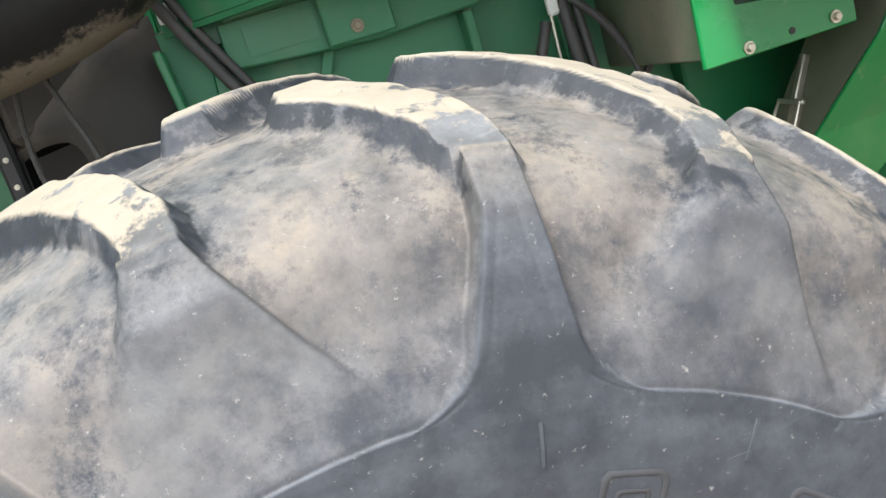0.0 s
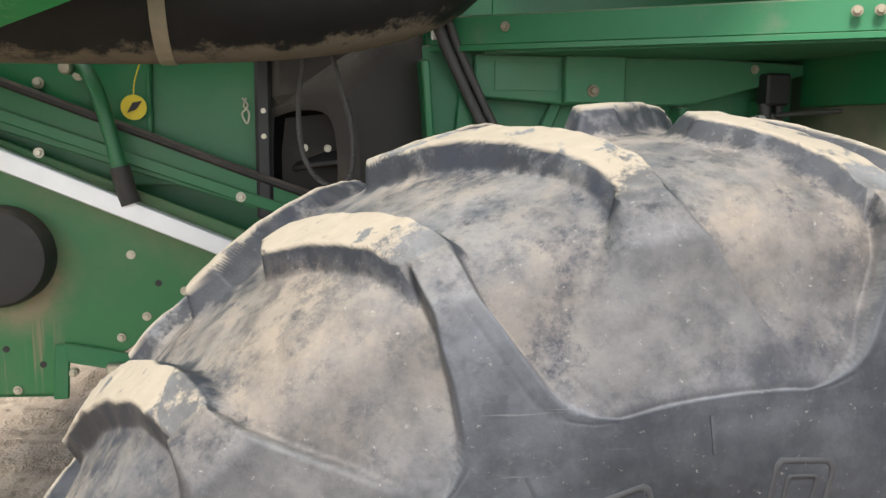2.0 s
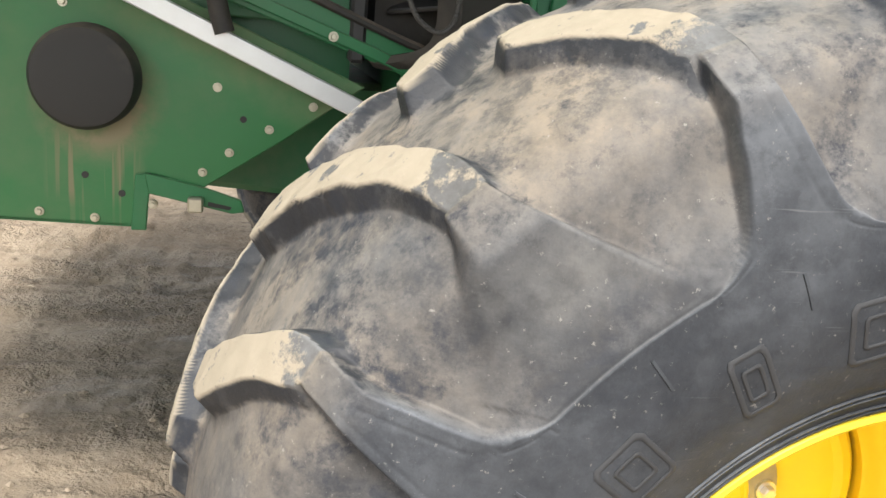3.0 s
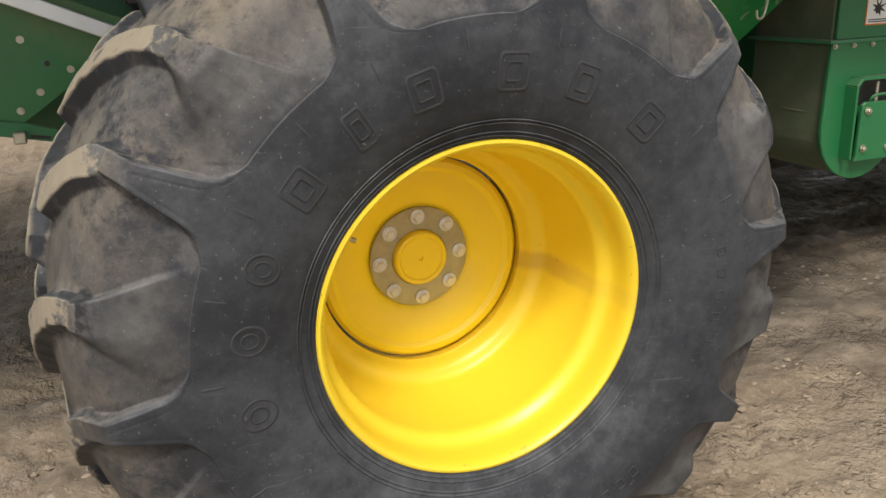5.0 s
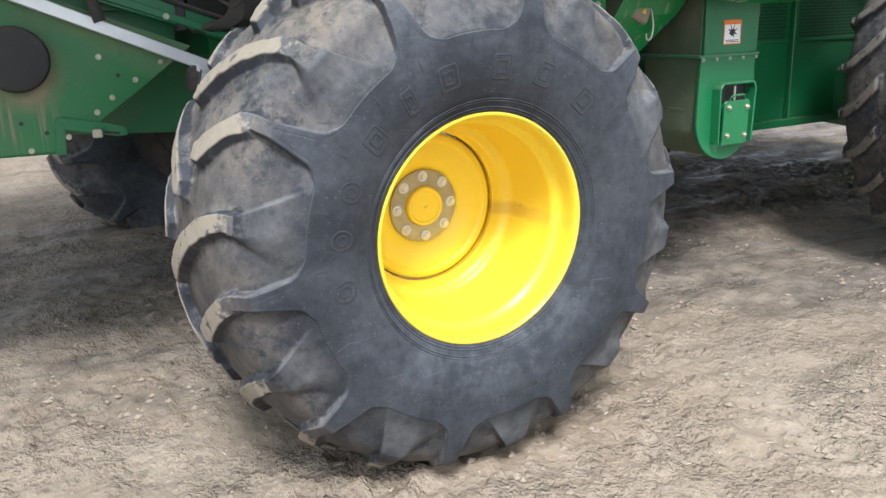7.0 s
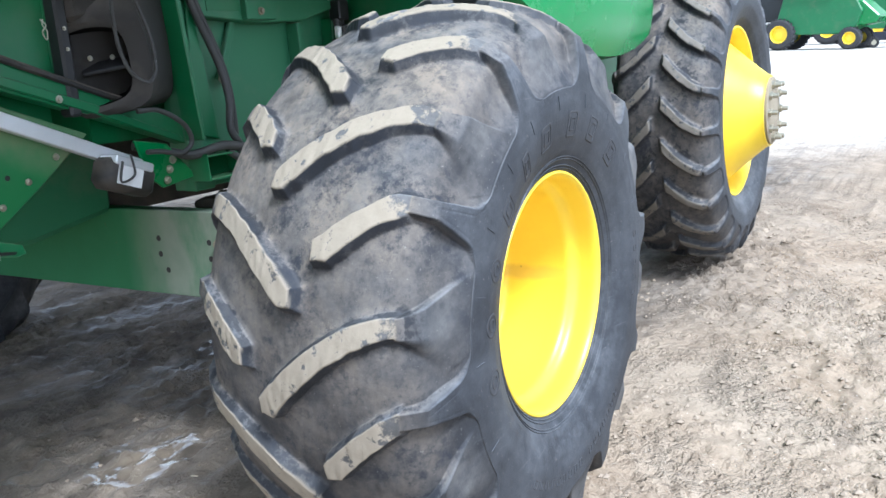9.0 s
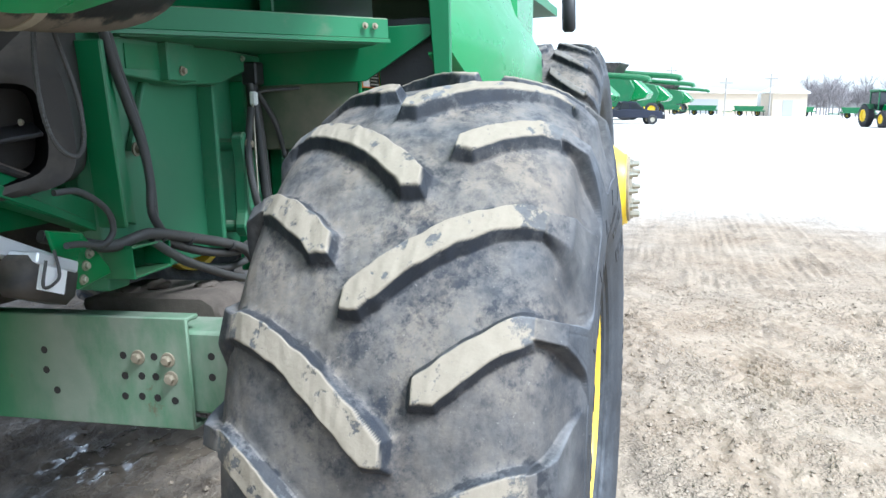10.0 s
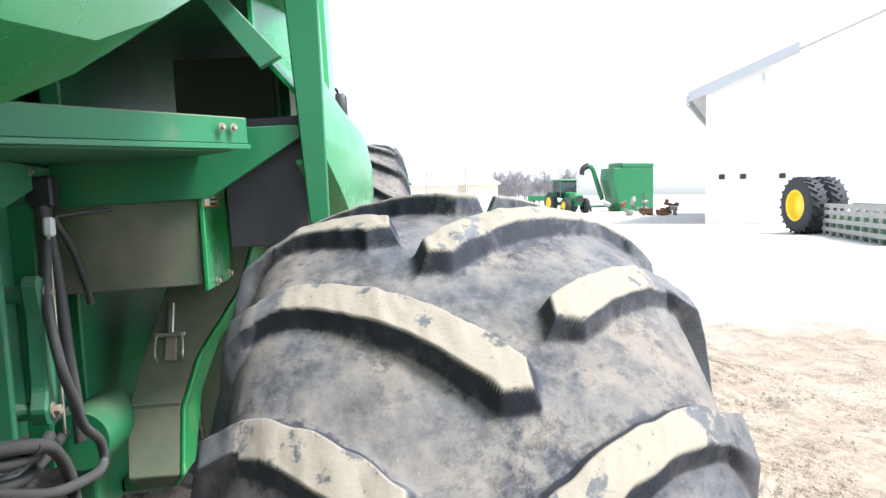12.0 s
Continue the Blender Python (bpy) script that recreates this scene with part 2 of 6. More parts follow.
def chaff_plate_material():
    """Green paint with a dust rim below the round cap, mud that ran down from it, and dust below the strip."""
    k = Mat("stained_green_paint")
    base = k.mix(k.noise(3.0, 4.0), (0.010, 0.13, 0.036), (0.014, 0.175, 0.048))
    s = k.t.nodes.new("ShaderNodeSeparateXYZ")
    k.link(k.co, s.inputs[0])
    x, z = s.outputs["X"], s.outputs["Z"]
    d = k.node("ShaderNodeVectorMath")
    d.operation = "DISTANCE"
    k.link(k.co, d.inputs[0])
    d.inputs[1].default_value = (-1.10, 1.31, 1.27)
    rim = k.math("MULTIPLY", k.ramp(d.outputs["Value"], 0.17, 0.09), k.ramp(k.noise(9.0, 7.0, 0.7), 0.3, 0.6, 0.1, 0.9))
    lean = k.node("ShaderNodeMath")
    lean.operation = "ADD"
    k.link(x, lean.inputs[0])
    lean.inputs[1].default_value = 1.11
    side = k.node("ShaderNodeMath")
    side.operation = "ABSOLUTE"
    k.link(lean.outputs[0], side.inputs[0])
    run = k.math("MULTIPLY", k.ramp(k.noise(1.0, 3.0, 0.5, stretch=(52.0, 1.0, 1.6)), 0.53, 0.62), k.ramp(side.outputs[0], 0.12, 0.06))
    run = k.math("MULTIPLY", run, k.math("MULTIPLY", k.ramp(z, 1.24, 1.19), k.ramp(z, 1.02, 1.06, 0.25, 0.8)))
    edge = k.node("ShaderNodeMath")
    edge.operation = "MULTIPLY_ADD"
    k.link(x, edge.inputs[0])
    edge.inputs[1].default_value, edge.inputs[2].default_value = 0.425, 0.0
    below = k.node("ShaderNodeMath")
    below.operation = "ADD"
    k.link(edge.outputs[0], below.inputs[0])
    k.link(z, below.inputs[1])
    band = k.math("MULTIPLY", k.ramp(below.outputs[0], 0.93, 1.04), k.ramp(k.noise(6.0, 7.0, 0.65), 0.3, 0.65, 0.05, 0.5))
    film = k.math("MAXIMUM", k.math("MAXIMUM", rim, run), k.math("MAXIMUM", band, k.ramp(k.noise(2.6, 8.0, 0.65), 0.5, 0.8, 0.04, 0.3)))
    k.set(k.mix(film, base, (0.26, 0.215, 0.14)), k.ramp(film, 0.0, 0.6, 0.36, 0.85))
    return k.bump(k.noise(60.0, 3.0), 0.04, 0.005).m


def axle_material():
    """Green axle paint with a broad coat of pale dried dust between two bands, rust at the bolts."""
    k = Mat("axle_paint")
    s = k.t.nodes.new("ShaderNodeSeparateXYZ")
    k.link(k.co, s.inputs[0])
    base = k.mix(k.noise(4.0, 6.0), (0.022, 0.14, 0.05), (0.034, 0.20, 0.078))
    coat = k.math("MULTIPLY", k.ramp(s.outputs["Y"], 1.75, 1.5), k.ramp(k.noise(3.0, 7.0, 0.6, stretch=(1.0, 1.6, 0.7)), 0.34, 0.56, 0.15, 0.72))
    col = k.mix(coat, base, k.mix(k.noise(14.0, 6.0), (0.23, 0.25, 0.205), (0.36, 0.355, 0.30)))
    rust = k.ramp(k.noise(8.0, 6.0, 0.7), 0.66, 0.74, 0.0, 0.7)
    k.set(k.mix(rust, col, (0.14, 0.065, 0.03)), 0.75)
    return k.bump(k.noise(40.0, 6.0, 0.7), 0.25, 0.005).m


def rim_material():
    """Yellow wheel paint with a smear of rusty dirt across the well and a few chips."""
    k = Mat("rim_paint")
    base = k.mix(k.noise(3.0, 3.0), (0.80, 0.575, 0.036), (0.85, 0.625, 0.044))
    s = k.t.nodes.new("ShaderNodeSeparateXYZ")
    k.link(k.co, s.inputs[0])
    across = k.ramp(s.outputs["X"], 0.15, 0.25)
    low = k.node("ShaderNodeMath")
    low.operation = "MULTIPLY_ADD"
    k.link(k.noise(14.0, 5.0, 0.6), low.inputs[0])
    low.inputs[1].default_value = 0.03
    k.link(s.outputs["Z"], low.inputs[2])
    smear = k.math("MULTIPLY", k.ramp(low.outputs[0], -0.045, -0.03), k.ramp(low.outputs[0], 0.012, -0.002))
    smear = k.math("MULTIPLY", k.math("MULTIPLY", smear, across), k.ramp(s.outputs["Y"], 0.06, 0.28, 0.12, 0.42))
    chips = k.math("MULTIPLY", k.ramp(k.noise(34.0, 3.0, 0.5), 0.74, 0.76, 0.0, 0.8), k.ramp(k.noise(3.1, 2.0), 0.45, 0.55))
    worn = k.math("MULTIPLY", k.ramp(s.outputs["Y"], 0.006, 0.0), k.ramp(k.noise(40.0, 6.0, 0.7), 0.60, 0.66, 0.0, 0.55))
    col = k.mix(smear, base, (0.42, 0.24, 0.075))
    col = k.mix(k.math("MAXIMUM", chips, worn), col, (0.12, 0.07, 0.03))
    k.set(col, k.ramp(smear, 0.0, 0.6, 0.36, 0.7))
    return k.bump(k.noise(50.0, 4.0), 0.05, 0.004).m


RIM_YELLOW = rim_material()
GREEN = paint("green_paint", (0.016, 0.165, 0.058), amount=0.22)
GREEN_DUSTY = paint("dusty_green_paint", (0.042, 0.200, 0.092), dust=(0.24, 0.23, 0.185), amount=0.5, rough=0.55)
BEAM = paint("faded_beam_paint", (0.02, 0.17, 0.065), dust=(0.25, 0.2, 0.155), amount=0.9, rough=0.6)
GREEN_BRIGHT = paint("bright_green_paint", (0.011, 0.20, 0.05), amount=0.12, rough=0.25, dark=0.9)
BROWN_PANEL = paint("dust_covered_panel", (0.10, 0.13, 0.075), dust=(0.24, 0.19, 0.14), amount=0.9, rough=0.7)


def scratched_material():
    """Bright green paint with pale vertical runs and scratches."""
    k = Mat("scratched_green_paint")
    base = k.mix(k.noise(3.0, 3.0), (0.010, 0.18, 0.045), (0.012, 0.205, 0.052))
    runs = k.math("MULTIPLY", k.ramp(k.noise(1.0, 3.0, 0.5, stretch=(45.0, 45.0, 1.3)), 0.61, 0.66, 0.0, 0.6), k.ramp(k.noise(4.0, 4.0), 0.4, 0.6))
    k.set(k.mix(k.math("MAXIMUM", runs, k.ramp(k.noise(2.6, 8.0, 0.65), 0.55, 0.8, 0.0, 0.2)), base, (0.30, 0.32, 0.20)), k.ramp(runs, 0.0, 0.6, 0.3, 0.8))
    return k.bump(k.noise(60.0, 3.0), 0.04, 0.005).m


SCRATCHED = scratched_material()
YELLOW = paint("yellow_paint", (0.90, 0.655, 0.03), dust=(0.5, 0.36, 0.1), amount=0.13, rough=0.33, dark=0.93)
STAINED = chaff_plate_material()
AXLE = axle_material()
MUD_CAKE = plain("caked_mud", (0.105, 0.085, 0.07), 0.95, 0.0, 0.55, 16.0, 0.5)
CLOD = plain("dry_clod", (0.29, 0.235, 0.178), 0.95, 0.0, 0.45, 18.0, 0.5)
STRAW = plain("dry_straw", (0.40, 0.345, 0.26), 0.9, 0.0, 0.25, 30.0)
RUBBER = rubber_material()
RAISED = plain("dusted_raised_rubber", (0.034, 0.035, 0.039), 0.75, 0.0, 0.45, 25.0)
DIRT = dirt_material()
STEEL = plain("zinc_steel", (0.50, 0.47, 0.38), 0.4, 0.9, 0.2, 30.0)
ALU = plain("aluminium_strip", (0.72, 0.73, 0.74), 0.4, 0.5, 0.08, 20.0)
PLASTIC = plain("black_plastic", (0.02, 0.02, 0.021), 0.5, 0.0, 0.4, 9.0, 0.2)
HOOD = paint("dust_filmed_hood_plastic", (0.04, 0.036, 0.032), dust=(0.15, 0.128, 0.102), amount=0.75, rough=0.75)


def trim_material():
    """Black moulded plastic whose underside is caked with splashed tan dust."""
    k = Mat("splashed_trim_plastic")
    base = k.mix(k.noise(9.0, 6.0), (0.008, 0.008, 0.008), (0.02, 0.019, 0.018))
    under = k.math("ADD", k.ramp(k.up(), -0.25, -0.95, 0.0, 0.75), k.ramp(k.noise(7.0, 9.0, 0.75), 0.3, 0.7, -0.35, 0.35))
    caked = k.ramp(under, 0.47, 0.62, 0.0, 0.85)
    k.set(k.mix(caked, base, k.mix(k.noise(25.0, 7.0, 0.7), (0.12, 0.098, 0.073), (0.235, 0.195, 0.145))), k.ramp(caked, 0.0, 1.0, 0.5, 0.95), None, 0.2)
    return k.bump(k.noise(50.0, 6.0, 0.7), 0.25, 0.005).m


TRIM = trim_material()
DUSTY_BLACK = paint("dusty_black_plastic", (0.022, 0.021, 0.02), dust=(0.20, 0.16, 0.12), amount=0.55, rough=0.6)
HOSE = plain("rubber_hose", (0.055, 0.053, 0.05), 0.55, 0.0, 0.4, 14.0, 0.2)
HUB_DUST = plain("dusty_hub_steel", (0.27, 0.23, 0.165), 0.7, 0.1, 0.3, 25.0)
BRIGHT_STEEL = plain("plated_bolt_steel", (0.72, 0.71, 0.68), 0.28, 0.75, 0.2, 40.0)
HUB_RING = plain("dusty_hub_ring", (0.40, 0.35, 0.21), 0.65, 0.15, 0.4, 30.0)
WHITE = plain("white_label", (0.8, 0.8, 0.78), 0.5, 0.0, 0.04)
ORANGE = plain("orange_label", (0.8, 0.2, 0.02), 0.5, 0.0, 0.05)
BLACK = plain("black_print", (0.015, 0.015, 0.015), 0.5, 0.0, 0.1)
# Black duct plastic, darkened further to paint in the shade of a deep tunnel.
DUCT_SHADE = plain("shaded_duct_black", (0.004, 0.004, 0.004), 0.9, 0.0, 0.3, 14.0)
DUCT_SHADE.node_tree.nodes["Principled BSDF"].inputs["Specular IOR Level"].default_value = 0.08
TAG_YELLOW = plain("yellow_tag", (0.75, 0.6, 0.03), 0.5, 0.0, 0.08)
GLASS = plain("dark_cab_glass", (0.02, 0.025, 0.03), 0.08, 0.0, 0.1)


# ---- mesh helpers ----
def part(name, bm, material, parent=None, label="", smooth=None):
    """Links a bmesh as one mesh object, under a thing or a part."""
    me = bpy.data.meshes.new(name)
    bm.normal_update()
    if smooth is not None:
        for f in bm.faces:
            f.smooth = True
        for e in bm.edges:
            if len(e.link_faces) == 2 and e.calc_face_angle(0.0) > radians(smooth):
                e.smooth = False
    bm.to_mesh(me)
    bm.free()
    for m in material if isinstance(material, (list, tuple)) else (material,):
        me.materials.append(m)
    ob = new(name, me)
    if parent is not None:
        ob.parent = parent
    if label:
        tagged(ob, label)
    return ob


def thing(name, label, category, group="", at=None):
    ob = new(name)
    ob.empty_display_size = 0.2
    if at is not None:
        ob.matrix_world = at
    return tagged(ob, label, category, group)


def box(x0, x1, y0, y1, z0, z1, bevel=0.004, bm=None, m=None):
    own = bm is None
    bm = bmesh.new() if own else bm
    mat = Matrix.Translation(((x0 + x1) / 2, (y0 + y1) / 2, (z0 + z1) / 2)) @ Matrix.Diagonal((abs(x1 - x0), abs(y1 - y0), abs(z1 - z0), 1))
    r = bmesh.ops.create_cube(bm, size=1.0, matrix=(m @ mat) if m else mat)
    if bevel:
        es = {e for v in r["verts"] for e in v.link_edges}
        bmesh.ops.bevel(bm, geom=list(es), offset=bevel, segments=1, affect="EDGES")
    return bm


def prism(points, y0, y1, bevel=0.004, axis="y"):
    """A plate or solid with the outline (a, b), from y0 to y1 along the axis."""
    bm = bmesh.new()
    place = {"y": lambda a, b, c: (a, c, b), "x": lambda a, b, c: (c, a, b), "z": lambda a, b, c: (a, b, c)}[axis]
    lo = [bm.verts.new(place(a, b, y0)) for a, b in points]
    hi = [bm.verts.new(place(a, b, y1)) for a, b in points]
    bm.faces.new(lo)
    bm.faces.new(hi)
    n = len(points)
    for i in range(n):
        bm.faces.new((lo[i], lo[(i + 1) % n], hi[(i + 1) % n], hi[i]))
    bmesh.ops.recalc_face_normals(bm, faces=bm.faces)
    if bevel:
        bmesh.ops.bevel(bm, geom=list(bm.edges), offset=bevel, segments=1, affect="EDGES")
    return bm


def lathe(profile, steps=64, bm=None, centre=(0, 0, 0), closed=False, caps=True):
    """Turns (y, r) pairs round the y axis."""
    bm = bm or bmesh.new()
    rings = []
    for y, r in profile:
        rings.append([bm.verts.new((centre[0] + r * math.cos(a), centre[1] + y, centre[2] + r * math.sin(a)))
                      for a in (math.tau * i / steps for i in range(steps))])
    pairs = list(zip(rings, rings[1:])) + ([(rings[-1], rings[0])] if closed else [])
    for a, b in pairs:
        for i in range(steps):
            j = (i + 1) % steps
            bm.faces.new((a[i], a[j], b[j], b[i]))
    if caps and not closed:
        if profile[0][1] > 1e-6:
            bm.faces.new(rings[0])
        if profile[-1][1] > 1e-6:
            bm.faces.new(list(reversed(rings[-1])))
    bmesh.ops.remove_doubles(bm, verts=bm.verts, dist=1e-5)
    bmesh.ops.recalc_face_normals(bm, faces=bm.faces)
    return bm


def smooth_path(points, per=6):
    """A Catmull-Rom line through the points."""
    p = [Vector(q) for q in points]
    p = [2 * p[0] - p[1]] + p + [2 * p[-1] - p[-2]]
    out = []
    for i in range(1, len(p) - 2):
        for k in range(per):
            t = k / per
            out.append(0.5 * ((2 * p[i]) + (p[i + 1] - p[i - 1]) * t + (2 * p[i - 1] - 5 * p[i] + 4 * p[i + 1] - p[i + 2]) * t * t
                              + (3 * p[i] - p[i - 1] - 3 * p[i + 1] + p[i + 2]) * t ** 3))
    return out + [p[-2]]


def tube(points, radius, sides=10, bm=None, per=6, smooth=True, ribs=0.0):
    bm = bm or bmesh.new()
    path = smooth_path(points, per) if smooth else [Vector(q) for q in points]
    rings, ref = [], Vector((0.13, 0.31, 0.94))
    for i, c in enumerate(path):
        d = (path[min(i + 1, len(path) - 1)] - path[max(i - 1, 0)]).normalized()
        a = d.cross(ref)
        if a.length < 0.1:
            a = d.cross(Vector((1, 0, 0)))
        a.normalize()
        b = d.cross(a)
        r = radius * (1 + (ribs if i % 2 else 0))
        rings.append([bm.verts.new(c + r * (a * math.cos(math.tau * k / sides) + b * math.sin(math.tau * k / sides))) for k in range(sides)])
    for u, v in zip(rings, rings[1:]):
        for k in range(sides):
            bm.faces.new((u[k], u[(k + 1) % sides], v[(k + 1) % sides], v[k]))
    bm.faces.new(list(reversed(rings[0])))
    bm.faces.new(rings[-1])
    bmesh.ops.recalc_face_normals(bm, faces=bm.faces)
    return bm


def bolt_mesh(r=0.012, h=0.01, washer=True):
    """A hexagon bolt head on a washer, facing -y."""
    bm = bmesh.new()
    lathe([(0.0, r * 1.55), (-h * 0.3, r * 1.5), (-h * 0.3, r * 0.8)], 14, bm) if washer else None
    head = bmesh.new()
    lathe([(-h * 0.25, r), (-h, r), (-h * 1.15, r * 0.8)], 6, head)
    tmp = bpy.data.meshes.new("tmp")
    head.to_mesh(tmp)
    head.free()
    bm.from_mesh(tmp)
    bpy.data.meshes.remove(tmp)
    return bm


_bolts = {}


def bolt(parent, x, y, z, r=0.012, face="-y", material=None):
    r *= 0.82
    key = (round(r, 4), (material or STEEL).name)
    if key not in _bolts:
        me = bpy.data.meshes.new("bolt")
        bm = bolt_mesh(r, r * 1.25)
        bm.to_mesh(me)
        bm.free()
        me.materials.append(material or STEEL)
        _bolts[key] = me
    ob = new("bolt", _bolts[key])
    turn = {"-y": (0, 0, 0), "-x": (0, 0, -90), "+x": (0, 0, 90)}[face]
    ob.matrix_world = pose(x, y, z, *turn)
    ob.parent = parent
    return ob


# ---- tyres ----
def lerp_curve(points, s):
    p = np.array(points, float)
    return np.stack([np.interp(s, p[:, 0], p[:, k]) for k in range(1, p.shape[1])], -1)


def smooth01(x):
    x = np.clip(x, 0, 1)
    return x * x * (3 - 2 * x)


def blur_noise(shape, seed, rounds):
    step = max(1, shape[1] // 600)
    cells = shape[1] // step
    n = np.random.RandomState(seed).normal(0, 1, (shape[0], cells))
    for _ in range(rounds):
        n = (n + np.roll(n, 1, 0) + np.roll(n, -1, 0) + np.roll(n, 1, 1) + np.roll(n, -1, 1)) / 5
    n = n[:, np.arange(shape[1]) * cells // shape[1]]
    for _ in range(2):
        n = sum(np.roll(n, k - step // 2, 1) for k in range(step)) / step
    return n / n.std()


def tyre_mesh(name, crown, drop, half, lug_h, side, pitch, first, shift, long_lug, short_lug, width, n_angle, n_tread, groove_end, buttress, ending=0.2, stagger=0.5, mud=1.0):
    """A lugged tyre turned round the y axis, as one skin: the carcass, raised to the lug surface where a lug lies.
    side: rows of (s, u, r) for the carcass and for the lug flank, from the tread's edge (s 0) to the bead (s 1).
    long_lug, short_lug: (inner end u, sweep in degrees, bend). shift: degrees from a long lug to the next short one.
    buttress: rows of (s, half width) of the flank of a short lug."""
    carcass_side, lug_side = side
    tread = np.linspace(0, half, n_tread)[:-1]
    ss = np.linspace(0, 0.60, 58 if n_angle > 2000 else 36)
    if n_angle > 2000:
        ss = np.concatenate([np.linspace(0, 0.435, 36), np.linspace(0.44, 0.50, 22), np.linspace(0.505, 0.60, 8)])
    ss = np.concatenate([ss, np.linspace(0.62, 1.0, 16)])
    cu = np.concatenate([tread, lerp_curve(carcass_side, ss)[:, 0]])
    fall = crown - lug_h - drop * 0.7 - carcass_side[0][2]
    cr = np.concatenate([crown - lug_h - (drop * 0.7) * (tread / half) ** 2 - fall * (tread / half) ** 8, lerp_curve(carcass_side, ss)[:, 1]])
    for _ in range(14):
        cu[1:-1], cr[1:-1] = (cu[:-2] + 2 * cu[1:-1] + cu[2:]) / 4, (cr[:-2] + 2 * cr[1:-1] + cr[2:]) / 4
    lu = np.concatenate([tread, lerp_curve(lug_side, ss)[:, 0]])
    lr = np.concatenate([crown - drop * (tread / half) ** 2 - 0.010 * smooth01((tread / half - 0.84) / 0.16), lerp_curve(lug_side, ss)[:, 1]])
    sv = np.concatenate([np.full(len(tread), -1.0), ss])
    order = [(-1, k) for k in range(len(cu) - 1, 0, -1)] + [(1, k) for k in range(len(cu))]
    pick = lambda a, signed=False: np.array([(sgn if signed else 1) * a[k] for sgn, k in order])[:, None]
    U, CU, LU, CR, LR, S = pick(cu, True), pick(cu, True), pick(lu, True), pick(cr), pick(lr), pick(sv)
    inner = np.clip(half - np.abs(U), 0, None)
    lean = 0.5 * (long_lug[1] * (inner / (half - long_lug[0])) ** long_lug[2] + short_lug[1] * np.clip(inner / (half - short_lug[0]), 0, 1.3) ** short_lug[2])
    T = (np.arange(n_angle) * 360.0 / n_angle)[None, :] + lean
    shape = (len(order), n_angle)
    mask, line = np.zeros(shape), np.zeros(shape)
    worn, grain, wob = blur_noise(shape, 5, 30), blur_noise(shape, 6, 6), blur_noise(shape, 7, 20)
    wrap = lambda a: (a + pitch / 2) % pitch - pitch / 2
    on_side = S > -0.5
    for sgn in (-1, 1):
        out = sgn * U
        off = first + (0 if sgn < 0 else pitch * stagger)
        for kind, (end, sweep, bend) in enumerate((long_lug, short_lug)):
            base = off + kind * shift
            run = half - end
            v = np.clip((half - out) / run, 0, 1.25)
            slope = np.radians(sweep * bend * np.clip(v, 0.02, 1) ** (bend - 1)) / run * LR
            d = np.radians(wrap(T - base - sweep * v ** bend)) * LR
            w = width * (1 + 0.15 * np.clip(v, 0, 1))
            edge = w / 2 - np.abs(d) / np.sqrt(1 + slope ** 2)
            tail = np.radians(wrap(base + sweep + ending - T)) * LR
            inside = np.minimum(edge, np.where(v > 0.55, tail * 0.8, 1.0))
            inside = np.minimum(inside, (out - end) * 1.0)
            ragged = inside + wob * 0.0013
            f = 0.78 * np.clip((ragged + 0.010) / 0.014, 0, 1) + 0.22 * smooth01((ragged + 0.028) / 0.032) ** 1.5
            if kind == 1 or buttress is None:
                toe = np.clip((groove_end + 0.05 - LR) / 0.05, 0, 0.999)
                hw = (lerp_curve(buttress, S.ravel())[:, 0][:, None] if buttress else width / 2 + 0.02 * np.clip(S, 0, 1)) + 0.055 * (1 - np.sqrt(1 - toe ** 2))
                e2 = hw - np.abs(np.radians(wrap(T - base)) * LR)
                fs = smooth01((e2 - 0.006 * (wrap(T - base) > 0) + wob * 0.0006 + 0.005) / 0.009)
                fs = fs * (1 - 0.04 * np.exp(-((S - 0.07) / 0.038) ** 2))
                line = np.maximum(line, np.where(on_side & (out > 0) & (S > 0.12) & (S < 0.5), 0.25 * np.exp(-((e2 - 0.020) / 0.0022) ** 2), 0))
            else:
                lead = np.radians(wrap(T - base + 1.9 + 9.0 * (np.clip(S, 0, 1) / 0.46) ** 1.3)) * LR
                trail = np.radians(wrap(T - base - 1.9)) * LR
                fs = smooth01((lead + 0.006) / 0.012) * (1 - smooth01(trail / (0.014 + 0.30 * np.clip(S, 0, 1)))) * np.clip(1 - S / 0.47, 0, 1) ** 0.8
            f = np.where(on_side, np.where(out > 0, fs, 0.0), f)
            mask = np.maximum(mask, f)
    low = smooth01((groove_end + 0.004 - LR) / 0.005)
    mask = np.maximum(mask, np.where(on_side, low, 0))
    rim_line = np.where(on_side, np.exp(-((LR - groove_end + 0.022) / 0.0022) ** 2), 0) * 0.8
    u = CU + (LU - CU) * mask - np.sign(U) * 0.0022 * np.maximum(line, rim_line)
    r = CR + (LR - CR) * mask + np.where(on_side, 0, 0.0006 * worn + 0.0005 * grain) * smooth01((mask - 0.6) / 0.4) - 0.0003 * grain * (1 - mask)
    for ring in (0.378, 0.392, 0.406):
        u = u + np.sign(U) * 0.0025 * np.where(on_side, np.exp(-((LR - ring * crown / 0.846) / 0.0022) ** 2), 0)
    th = np.radians(T)
    verts = np.stack([r * np.cos(th), u + 0 * th, r * np.sin(th)], -1).reshape(-1, 3)
    m, n = shape
    i, j = np.meshgrid(np.arange(m - 1), np.arange(n), indexing="ij")
    quads = np.stack([i * n + j, i * n + (j + 1) % n, (i + 1) * n + (j + 1) % n, (i + 1) * n + j], -1).reshape(-1, 4)
